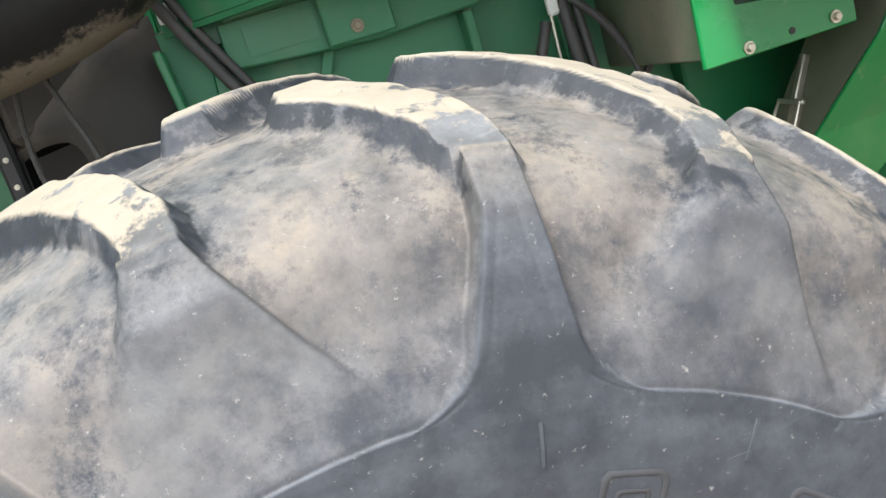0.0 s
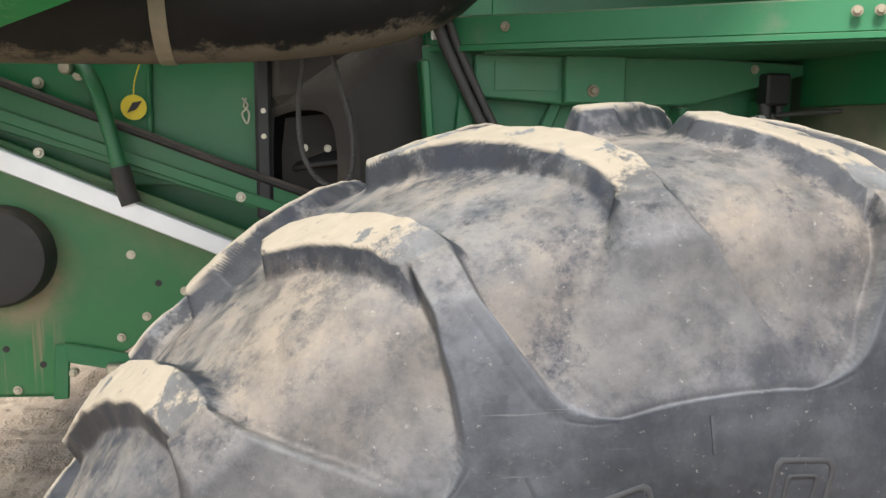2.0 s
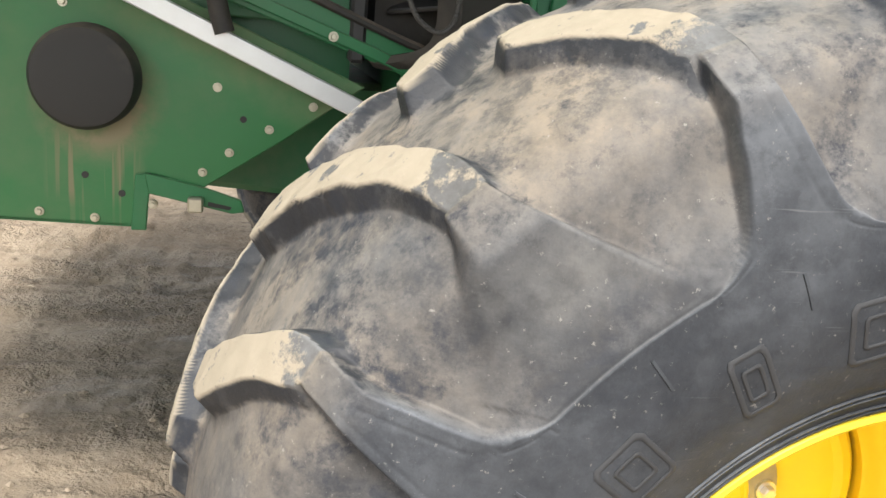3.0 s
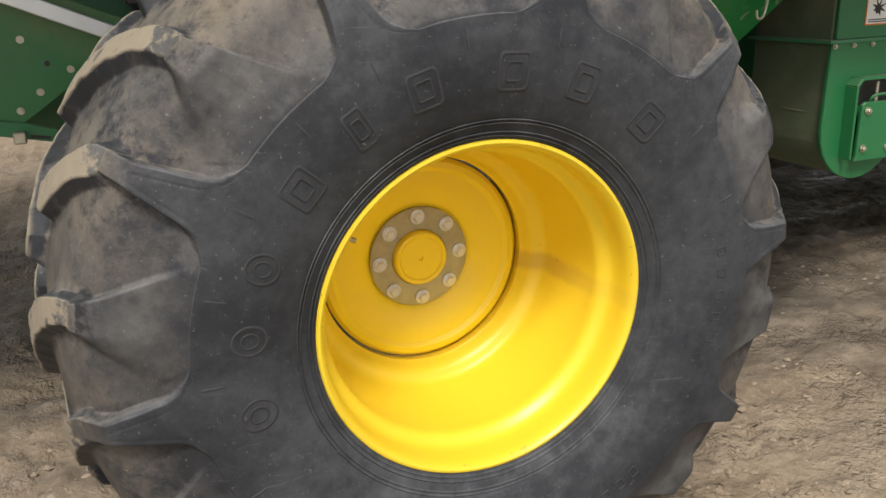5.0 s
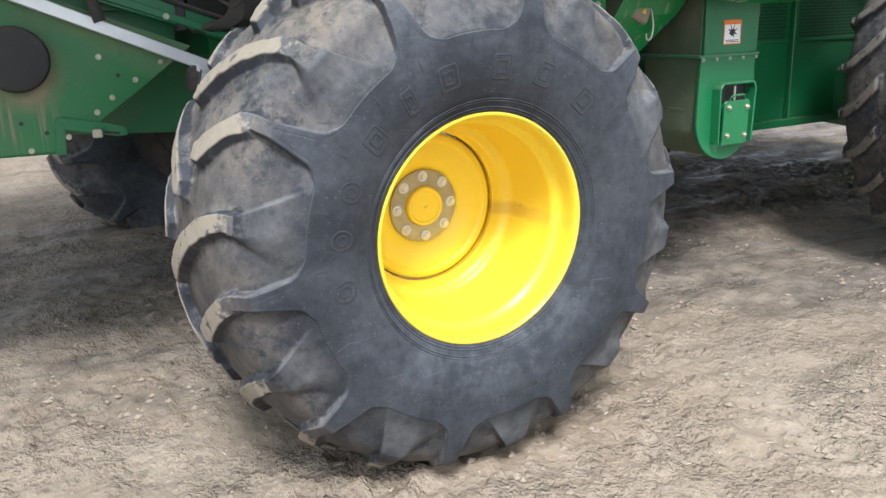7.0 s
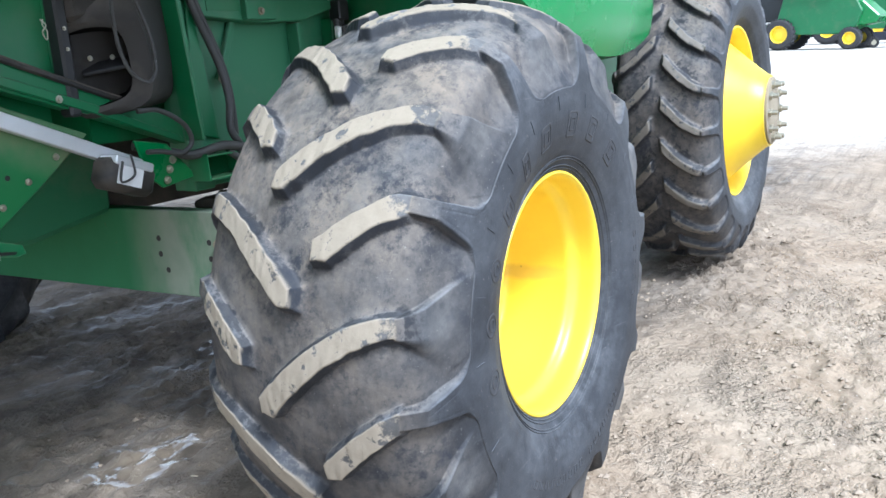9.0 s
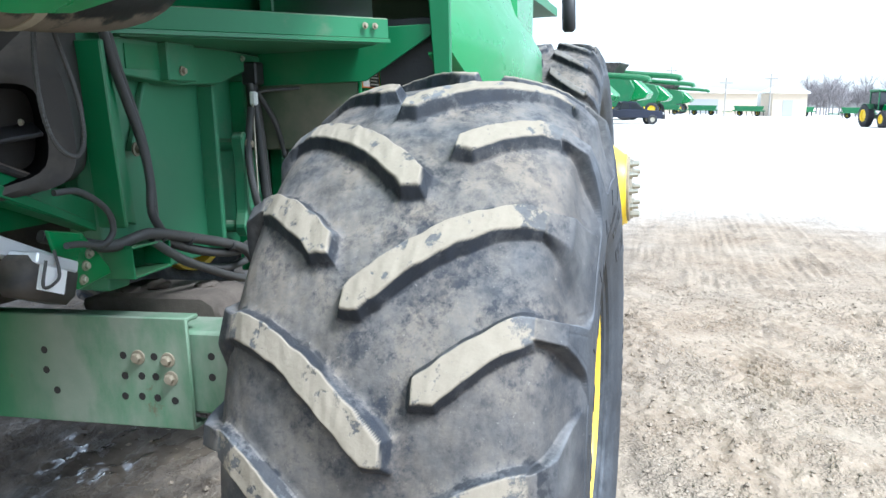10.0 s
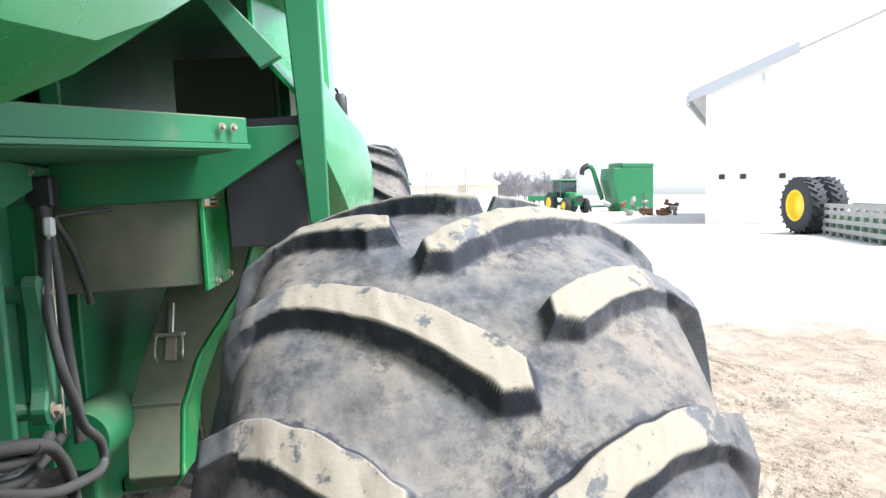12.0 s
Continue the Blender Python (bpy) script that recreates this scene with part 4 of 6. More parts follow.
part("string", tube([(-.82, 1.316, 1.693), (-.815, 1.318, 1.73), (-.80, 1.33, 1.78)], 0.0016, 5), TAG_YELLOW, tag)
part("cotter_pin", tube([(-.575, 1.34, 1.69), (-.562, 1.335, 1.672), (-.576, 1.335, 1.652), (-.565, 1.336, 1.63), (-.56, 1.336, 1.655), (-.572, 1.336, 1.672), (-.566, 1.34, 1.69)], 0.0022, 6), STEEL, combine)


def air_box():
    """A moulded black duct along the body whose mouth looks out and to the rear."""
    order = ("lt", "t", "tr", "r", "br", "b", "lb", "l")
    inner_end = [(-.36, 1.42, 1.64), (-.31, 1.40, 1.65), (-.26, 1.38, 1.64), (-.25, 1.37, 1.56), (-.26, 1.38, 1.48), (-.30, 1.40, 1.46), (-.36, 1.42, 1.46), (-.37, 1.42, 1.55)]
    mouth = [(-.500, 1.335, 1.645), (-.44, 1.298, 1.662), (-.374, 1.257, 1.648), (-.355, 1.245, 1.56), (-.364, 1.251, 1.465), (-.43, 1.292, 1.428), (-.495, 1.335, 1.43), (-.504, 1.34, 1.54)]
    lip = [(-.510, 1.330, 1.662), (-.445, 1.288, 1.678), (-.364, 1.240, 1.662), (-.342, 1.228, 1.56), (-.352, 1.236, 1.455), (-.43, 1.285, 1.412), (-.503, 1.330, 1.414), (-.514, 1.336, 1.54)]
    flare = [(-.50, 1.345, 1.70), (-.42, 1.285, 1.72), (-.335, 1.222, 1.705), (-.305, 1.208, 1.56), (-.318, 1.220, 1.435), (-.41, 1.290, 1.398), (-.492, 1.345, 1.402), (-.50, 1.35, 1.54)]
    middle = [(-.38, 1.358, 1.80), (-.31, 1.315, 1.82), (-.245, 1.275, 1.80), (-.225, 1.265, 1.60), (-.235, 1.272, 1.45), (-.30, 1.32, 1.40), (-.38, 1.358, 1.40), (-.39, 1.36, 1.55)]
    end = [(-.16, 1.36, 1.85), (-.15, 1.33, 1.86), (-.145, 1.305, 1.84), (-.140, 1.30, 1.65), (-.143, 1.305, 1.48), (-.15, 1.33, 1.43), (-.16, 1.36, 1.43), (-.162, 1.36, 1.6)]
    bm = bmesh.new()
    rings = []
    for ring in (mouth, lip, flare, middle, end):
        fine = smooth_path(ring + ring[:1], 4)[:-1]
        rings.append([bm.verts.new(p) for p in fine])
    n = len(rings[0])
    for p, q in zip(rings, rings[1:]):
        for i in range(n):
            bm.faces.new((p[i], p[(i + 1) % n], q[(i + 1) % n], q[i]))
    bm.faces.new(rings[-1])
    bmesh.ops.recalc_face_normals(bm, faces=bm.faces)
    ob = part("air_box", bm, HOOD, combine, "dusty black plastic air duct with open mouth", 50)
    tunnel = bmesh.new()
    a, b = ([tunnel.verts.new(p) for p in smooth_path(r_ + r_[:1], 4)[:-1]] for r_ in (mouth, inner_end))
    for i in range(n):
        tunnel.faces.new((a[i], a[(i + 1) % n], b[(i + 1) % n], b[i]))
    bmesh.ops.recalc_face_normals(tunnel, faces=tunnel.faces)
    part("duct_inside", tunnel, DUCT_SHADE, ob, "", 50)
    part("back_plate", box(-.545, -.506, 1.305, 1.365, 1.40, 1.90, 0.008), PLASTIC, ob)
    part("upper_cowl", prism([(-.506, 1.672), (-.40, 1.69), (-.30, 1.72), (-.155, 1.78), (-.155, 1.92), (-.506, 1.92)], 1.30, 1.36, 0.02), HOOD, ob)
    for bz in (1.66, 1.60):
        bolt(ob, -.525, 1.303, bz, 0.005)
    flap = part("flap", box(-.07, .07, -.035, .035, -.006, .006, 0.003), PLASTIC, ob, "black flap with two bolts inside the mouth")
    flap.matrix_world = pose(-.385, 1.33, 1.545, 24, -8, -32)
    for bx, by in ((-.43, 1.335), (-.375, 1.30)):
        bolt(ob, bx, by, 1.572, 0.007)
    part("loop_cable", tube([(-.425, 1.19, 1.80), (-.44, 1.185, 1.70), (-.44, 1.18, 1.60), (-.42, 1.175, 1.53), (-.385, 1.17, 1.495), (-.35, 1.165, 1.49), (-.325, 1.165, 1.53), (-.325, 1.17, 1.62), (-.35, 1.18, 1.72), (-.37, 1.19, 1.80)], 0.0055, 8, per=14, ribs=0.2), HOSE, ob)
    return ob


air_box()

# ---- black lower trim and curved shields above ----
trim = part("lower_trim", tube([(-1.95, 1.02, 1.86), (-1.4, 1.02, 1.865), (-.7, 1.02, 1.87), (-.35, 1.04, 1.90), (-.16, 1.08, 1.97), (-.10, 1.12, 2.08)], 0.125, 28, per=8), TRIM, combine, "thick black plastic trim with dusty underside", 40)
part("strap", tube([(-.71, 1.02, 1.8695), (-.68, 1.02, 1.87)], 0.1275, 28, smooth=False), HUB_DUST, trim, "tan strap round the trim")


def shield(name, x0, x1, bottom, top, face, label, material, thick=0.012, ring=24, turn=0.012):
    """An outer side panel: face(x, z) gives its y; bottom(x) its lower edge. Its edges are rolled in."""
    bm = bmesh.new()
    rows = []
    for i in range(ring + 1):
        x = x0 + (x1 - x0) * i / ring
        lo = bottom(x)
        row = []
        for j in range(15):
            z = lo + turn + (top - lo - turn) * (j / 14) ** 1.6
            row.append((x, face(x, z), z))
        row.insert(0, (x, face(x, lo + turn) + 0.012, lo + turn * 0.55))
        row.insert(0, (x, face(x, lo + turn) + 0.07, lo))
        rows.append(row)
    grid = [[bm.verts.new(p) for p in r] for r in rows]
    for a, b in zip(grid, grid[1:]):
        for j in range(len(a) - 1):
            bm.faces.new((a[j], b[j], b[j + 1], a[j + 1]))
    bmesh.ops.recalc_face_normals(bm, faces=bm.faces)
    ext = bmesh.ops.solidify(bm, geom=list(bm.faces), thickness=thick)
    return part(name, bm, material, combine, label, 35)


shield("rear_shield", -1.9, 0.75, lambda x: 1.712 + 0.205 * (math.sqrt((x + 1.02) ** 2 + 0.006) + x + 1.02), 3.2,
       lambda x, z: 0.53 + 0.04 * max(0, (1.95 - z) / 0.2) ** 2 + 0.06 * max(0.0, (x + 0.6) / 1.3) ** 2, "bright green curved rear side shield", GREEN_BRIGHT, turn=0.06)
shield("side_shield", 0.84, 2.45, lambda x: 1.445 + 0.32 * max(0.0, abs(x - 1.85) / 1.0) ** 2.2, 3.1,
       lambda x, z: 0.437 + 0.105 * min(1.4, ((x - 1.85) / 0.95) ** 2) + 0.17 * min(1.0, max(0.0, (z - 1.84) / 0.24)) ** 1.3 + 0.06 * max(0, (1.72 - z) / 0.27) ** 2,
       "bright green curved side shield", GREEN_BRIGHT)
part("shield_edge", prism([(.545, 1.60), (.60, 1.595), (.63, 2.3), (.60, 3.1), (.53, 3.1), (.535, 2.2)], .825, .85, 0.004, "x"), GREEN, combine)
part("front_shield", prism([(2.46, 1.62), (3.0, 1.95), (3.1, 2.4), (3.1, 3.0), (2.46, 3.0)], .60, .74, 0.03), GREEN_BRIGHT, combine, "ribbed bright green panel over the front wheel")

# ---- frame behind the wheel ----
frame_wall = part("frame_wall", box(-.10, 1.5, 1.36, 1.42, 1.10, 1.9), GREEN_DUSTY, combine, "dusty green frame wall")
part("post", prism([(-.15, 1.82), (-.11, 1.10), (-.02, 1.10), (.03, 1.23), (-.05, 1.82)], 1.30, 1.36), GREEN_DUSTY, frame_wall)
part("post_rib", prism([(-.16, 1.78), (-.12, 1.28), (-.105, 1.28), (-.14, 1.78)], 1.22, 1.31), GREEN, frame_wall)
part("post_web", prism([(-.05, 1.80), (-.10, 1.30), (.02, 1.27), (-.015, 1.6)], 1.285, 1.299), GREEN, frame_wall)
part("corner_plate", box(-.14, .03, 1.31, 1.36, 1.76, 1.96), GREEN, frame_wall)
rail = part("rail", prism([(-.02, 1.80), (.60, 1.80), (.86, 1.79), (.86, 1.765), (.55, 1.685), (.30, 1.675), (-.02, 1.70)], 1.285, 1.36), GREEN_DUSTY, frame_wall)
part("rail_block", box(.20, .355, 1.255, 1.30, 1.685, 1.80), GREEN_DUSTY, frame_wall)
bolt(frame_wall, .27, 1.253, 1.715, 0.012, material=HUB_DUST)
bolt(frame_wall, .71, 1.283, 1.776, 0.009)
part("rail_recess", box(.03, .19, 1.281, 1.2845, 1.715, 1.785, 0.0), GREEN, frame_wall)
part("stay", prism([(.195, 1.70), (.225, 1.70), (.13, 1.48), (.095, 1.48)], 1.335, 1.358), GREEN_DUSTY, frame_wall)
bolt(frame_wall, .11, 1.33, 1.485, 0.017, material=HUB_DUST)
part("vertical_rib", box(.52, .545, 1.30, 1.362, 1.10, 1.68), GREEN_DUSTY, frame_wall)
part("vertical_rib", box(.74, .76, 1.30, 1.362, 1.0, 1.70), GREEN, frame_wall)
link = part("link_arm", prism([(.595, 1.50), (.615, 1.52), (.66, 1.51), (.665, 1.46), (.655, 1.20), (.635, 1.155), (.595, 1.15), (.58, 1.19), (.60, 1.24), (.61, 1.42)], 1.245, 1.29, 0.006), GREEN_DUSTY, combine, "dusty green link arm bolted to the frame wall")
for bx, bz in [(.635, 1.475), (.615, 1.185)]:
    bolt(link, bx, 1.243, bz, 0.017, material=HUB_DUST)
    part("boss", lathe([(1.36, .022), (1.285, .022)], 14, centre=(bx, 0, bz)), GREEN_DUSTY, link)
beam = part("deck_beam", prism([(-.13, 1.30), (.74, .735), (.775, .79), (-.10, 1.36)], 1.815, 1.885, 0.004, "z"), BEAM, combine, "faded green box beam under the deck")
part("beam_lip", prism([(-.13, 1.295), (.74, .73), (.745, .742), (-.125, 1.307)], 1.803, 1.816, 0.001, "z"), GREEN, beam)
for k, (bx, by) in enumerate([(.64, .79), (.675, .768), (-.115, 1.285), (.03, 1.19)]):
    b = bolt(beam, bx, by - 0.006, 1.855, 0.009, material=HUB_DUST)
    b.matrix_world = pose(bx, by - 0.006, 1.855, 0, 0, -33)
under_deck = part("under_deck", prism([(-1.6, 1.40), (-.1, 1.30), (.72, .76), (.86, .64), (2.4, .64), (4.4, .64), (4.4, 1.6), (-1.6, 1.6)], 2.24, 2.30, 0.0, "z"), GREEN_DUSTY, combine)
part("deck_brace", prism([(.80, 2.24), (.86, 2.24), (.70, 2.02), (.64, 2.05)], .80, .84, 0.003, "x"), GREEN_DUSTY, combine)
part("ledge", prism([(.0, 1.36), (.86, 1.36), (.86, .90), (.74, .78), (.0, 1.27)], 1.80, 1.812, 0.001, "z"), GREEN_DUSTY, combine)

bracket = plate("bolted_bracket", [(-.37, 1.31), (-.335, 1.19), (-.28, 1.142), (-.145, 1.16), (-.15, 1.18), (-.244, 1.285)], 1.262, 1.274, GREEN_BRIGHT, label="green corner bracket with three bolts")
for bx, bz in [(-.232, 1.229), (-.249, 1.20), (-.264, 1.166)]:
    bolt(bracket, bx, 1.260, bz, 0.011)
foot = part("foot", prism([(-.13, 1.14), (.05, 1.145), (.05, 1.222), (.043, 1.222), (.043, 1.152), (-.123, 1.147), (-.13, 1.235)], 1.20, 1.30, 0.002), GREEN, bracket)
part("foot_top", box(-.13, .05, 1.20, 1.30, 1.222, 1.229, 0.002), GREEN, bracket)
part("foot_side", box(-.125, .04, 1.285, 1.295, 1.15, 1.22, 0.002), GREEN, bracket)
module = part("control_module", box(-.088, .098, -.05, .05, -.055, .045, 0.022), DUSTY_BLACK, combine, "black sensor box with taped pale label", 60)
module.matrix_world = pose(-.462, 1.225, 1.212, 0, 20, 0)
part("paper_label", box(-.055, .035, -.0525, -.0505, -.035, .022, 0), WHITE, module, "worn white paper label")
part("clamp_strap", box(-.07, .07, -.055, .03, .022, .05, 0.004), ALU, module)
part("wire", tube([(-.03, -.062, .06), (-.01, -.07, .0), (-.05, -.066, -.03), (-.06, -.07, .03)], 0.004, 6), HOSE, module)


def hose(points, r, name="hose", label=""):
    return part(name, tube(points, r, 10), HOSE, combine, label, 60)


hose([(-.125, 1.25, 1.88), (-.09, 1.256, 1.80), (-.04, 1.265, 1.70), (.01, 1.268, 1.60), (.045, 1.262, 1.50), (.05, 1.25, 1.40), (.03, 1.24, 1.31), (.06, 1.235, 1.25)], 0.0135, label="black hydraulic hose down the frame post")
hose([(-.095, 1.258, 1.88), (-.06, 1.264, 1.80), (-.01, 1.274, 1.70), (.04, 1.278, 1.60), (.07, 1.274, 1.50), (.08, 1.268, 1.40), (.075, 1.262, 1.28)], 0.0115)
hose([(-.34, 1.31, 1.29), (-.25, 1.285, 1.262), (-.15, 1.25, 1.235), (-.06, 1.215, 1.252), (.01, 1.205, 1.246), (.23, 1.21, 1.197), (.40, 1.21, 1.155), (.50, 1.21, 1.12), (.575, 1.21, 1.05), (.61, 1.21, .96), (.59, 1.21, .85), (.565, 1.20, .74)], 0.0165, label="thick dusty hydraulic hose along the frame")
hose([(-.02, 1.215, 1.232), (.09, 1.195, 1.16), (.29, 1.19, 1.08), (.45, 1.19, 1.03), (.61, 1.19, 1.0), (.74, 1.19, .985), (.80, 1.195, 1.0), (.775, 1.195, 1.06), (.69, 1.20, 1.12), (.64, 1.20, 1.20), (.60, 1.21, 1.30), (.62, 1.235, 1.45), (.69, 1.25, 1.60)], 0.0135, label="dusty hose looping beside the axle")
hose([(.05, 1.22, 1.22), (.22, 1.225, 1.165), (.38, 1.23, 1.13), (.50, 1.24, 1.115), (.62, 1.26, 1.12)], 0.015)
hose([(.02, 1.235, 1.235), (.20, 1.25, 1.13), (.42, 1.26, 1.07), (.62, 1.28, 1.06), (.80, 1.29, 1.08)], 0.014)
for k, (hx, hz) in enumerate([(.02, 1.238), (.16, 1.208), (.40, 1.15)]):
    part("hose_tie", tube([(hx - .006, 1.21, hz + .002), (hx + .006, 1.21, hz - .002)], 0.0185, 14, smooth=False), PLASTIC, combine)
hose([(-.36, 1.24, 1.40), (-.28, 1.23, 1.395), (-.19, 1.225, 1.34), (-.17, 1.225, 1.28), (-.22, 1.225, 1.25), (-.30, 1.225, 1.265), (-.36, 1.22, 1.27)], 0.0085)
bundle = hose([(.735, 1.27, 1.69), (.745, 1.255, 1.55), (.75, 1.25, 1.35), (.76, 1.24, 1.18), (.765, 1.24, 1.06)], 0.016, label="black corrugated hose hanging by the frame wall")
hose([(.775, 1.275, 1.69), (.78, 1.26, 1.5), (.79, 1.255, 1.3), (.80, 1.25, 1.1)], 0.012)
hose([(.74, 1.25, 1.66), (.82, 1.23, 1.56), (.865, 1.22, 1.46), (.88, 1.22, 1.42), (.94, 1.23, 1.48)], 0.010)
hose([(.73, 1.26, 1.655), (.80, 1.22, 1.665), (.88, 1.12, 1.672), (.95, 1.05, 1.69)], 0.006)
part("connector", box(.70, .725, 1.235, 1.262, 1.61, 1.66, 0.006), WHITE, combine, "white cable connector")
part("hose_block", box(.725, .79, 1.24, 1.30, 1.685, 1.765, 0.006), PLASTIC, combine)
part("control_rod", tube([(.705, 1.25, 1.62), (.70, 1.25, 1.40), (.705, 1.255, 1.10)], 0.004, 6, smooth=False), STEEL, combine)

clip = part("clip_plate", box(-.128, -.088, 1.272, 1.281, 1.83, 1.872, 0.003), WHITE, combine, "white square clip plate with bolt")
bolt(clip, -.108, 1.271, 1.851, 0.009)

# ---- rear axle ----
axle = part("axle_sleeve", prism([(-.10, .705), (-.03, .705), (-.03, .719), (-.086, .719), (-.086, 1.014), (-.035, 1.014), (-.035, 1.028), (-.10, 1.028)], 1.075, 3.0, 0.004), AXLE, combine, "heavy dusty green axle channel with bolt holes", 40)
part("axle_tube", box(-.075, .10, .62, 3.0, .745, .985, 0.01), AXLE, axle, "", 40)
for ay, az in [(1.235, .912), (1.14, .908), (1.135, .855)]:
    bolt(axle, -.101, ay, az, 0.017, "-x", HUB_DUST)
for ay, az in [(1.29, .795), (1.235, .797), (1.185, .795), (1.13, .79), (1.285, .855), (1.23, .857), (1.185, .857), (1.285, .915), (1.185, .915), (1.55, .92), (1.55, .86), (1.52, .80)]:
    hole = part("bolt_hole", lathe([(0.0, 0.011), (0.003, 0.011)], 14), BLACK, axle)
    hole.matrix_world = pose(-.1012, ay, az, 0, 0, -90)
for ay, az in [(1.02, .915), (1.022, .855)]:
    hole = part("bolt_hole", lathe([(0.0, 0.011), (0.003, 0.011)], 14), BLACK, axle)
    hole.matrix_world = pose(-.0762, ay, az, 0, 0, -90)
part("steering_knuckle", lathe([(.40, .16), (.45, .17), (.62, .15), (.70, .11), (.72, .0)], 32, centre=(.0, 0, .80)), HUB_DUST, axle, "", 40)
casting = part("axle_casting", prism([(1.09, .96), (1.56, .96), (1.58, 1.02), (1.50, 1.045), (1.15, 1.045), (1.105, 1.02)], .105, .34, 0.012, "x"), MUD_CAKE, axle, "mud-caked casting on the axle", 40)
for k, (cy, cz) in enumerate([(1.44, 1.045), (1.36, 1.05), (1.22, 1.046)]):
    lump = bmesh.new()
    bmesh.ops.create_icosphere(lump, subdivisions=2, radius=0.03, matrix=Matrix.Translation((.16 + .05 * k, cy, cz)) @ Matrix.Diagonal((1.4, 1.3, .5, 1)))
    for v in lump.verts:
        v.co += 0.012 * noise.noise_vector(v.co * 40)
    part("mud_lump", lump, MUD_CAKE, axle, "", 60)
# Guessed member, coloured dark to keep the gap above the axle in shade.
part("cross_member", box(-.35, .3, 2.4, 3.4, 1.05, 1.2, 0.01), DUSTY_BLACK, combine)

# ---- chute with warning label, tailings boot, grain elevator ----
part("deck_plate", prism([(1.29, 1.683), (.868, 1.683), (.61, 1.835), (.605, 1.87), (1.29, 1.87)], .846, .857, 0.002, "x"), GREEN, combine, "dusty dark green plate under the deck")
part("inner_panel", box(.90, .912, .605, .83, 1.54, 1.90, 0.003), PLASTIC, combine)
chute = part("chute", box(.862, 1.19, .905, 1.37, 1.445, 1.80, 0.004), BROWN_PANEL, combine, "dust-caked chute behind a bright green cover")
cover = part("cover", prism([(.85, 1.43), (1.20, 1.43), (1.20, 1.82), (.86, 1.82)], .888, .902, 0.003), GREEN_BRIGHT, chute, "bright green cover plate")
bolt(chute, .95, .887, 1.447, 0.0105)
bolt(chute, 1.15, .887, 1.452, 0.0105)
part("bolt_hole", lathe([(.886, .007), (.8885, .007)], 12, centre=(1.05, 0, 1.452)), BLACK, chute)


def warning_label(parent, x0, x1, z0, z1, y, wide):
    back = part("label", box(x0, x1, y - .0015, y, z0, z1, 0), WHITE, parent, "orange and white warning label")
    w, h = x1 - x0, z1 - z0
    t = 0.004
    head = 0.78 if wide else 0.84
    part("label_header", box(x0 + (w * .42 if wide else 0), x1, y - .0022, y - .0014, z0 + h * head, z1, 0), ORANGE, back)
    for a in ((x0, x1, z0 - t, z0), (x0, x1, z1, z1 + t), (x0 - t, x0, z0 - t, z1 + t), (x1, x1 + t, z0 - t, z1 + t)):
        part("label_border", box(a[0], a[1], y - .0022, y, a[2], a[3], 0), ORANGE, back)
    cx, cz = x0 + (w * .2 if wide else w * .5), z0 + h * (.5 if wide else .52)
    star = []
    for k in range(16):
        a, r = math.tau * k / 16, (0.42 if k % 2 else 0.16) * min(w * (.4 if wide else 1), h) * (0.8 + 0.25 * math.sin(k * 2.7))
        star.append((cx + r * math.cos(a), cz + r * math.sin(a)))
    part("pictogram", prism(star, y - .0024, y - .0014, 0), BLACK, back)
    if wide:
        part("text_panel", box(x0 + w * .42, x1, y - .0021, y - .0013, z0, z0 + h * head, 0), BLACK, back)
        for k in range(5):
            zz = z0 + h * (.08 + .135 * k)
            part("text_line", box(x0 + w * .45, x1 - w * (.05 + .08 * (k % 2)), y - .0026, y - .002, zz, zz + h * .06, 0), WHITE, back)
        for k, ch in enumerate(("WARNING",)):
            cu = bpy.data.curves.new("word", "FONT")
            cu.body, cu.size, cu.extrude = ch, h * .17, 0.0003
            word = new("word", cu)
            word.matrix_world = pose(x0 + w * .52, y - .0026, z0 + h * .82, 90, 0, 0)
            cu.materials.append(BLACK)
            dg = bpy.context.evaluated_depsgraph_get()
            me = bpy.data.meshes.new_from_object(word.evaluated_get(dg))
            m = word.matrix_world.copy()
            bpy.data.objects.remove(word)
            word = new("word", me)
            word.matrix_world = m
            word.parent = back
        tri = part("alert_triangle", prism([(x0 + w * .45, z0 + h * .82), (x0 + w * .51, z0 + h * .82), (x0 + w * .48, z0 + h * .96)], y - .0027, y - .002, 0), BLACK, back)
    else:
        for k in range(2):
            part("text_line", box(x0 + w * .1, x1 - w * .1, y - .0024, y - .0014, z0 + h * (.05 + .07 * k), z0 + h * (.085 + .07 * k), 0), BLACK, back)


warning_label(combine, .868, 1.045, 1.665, 1.755, .888, True)


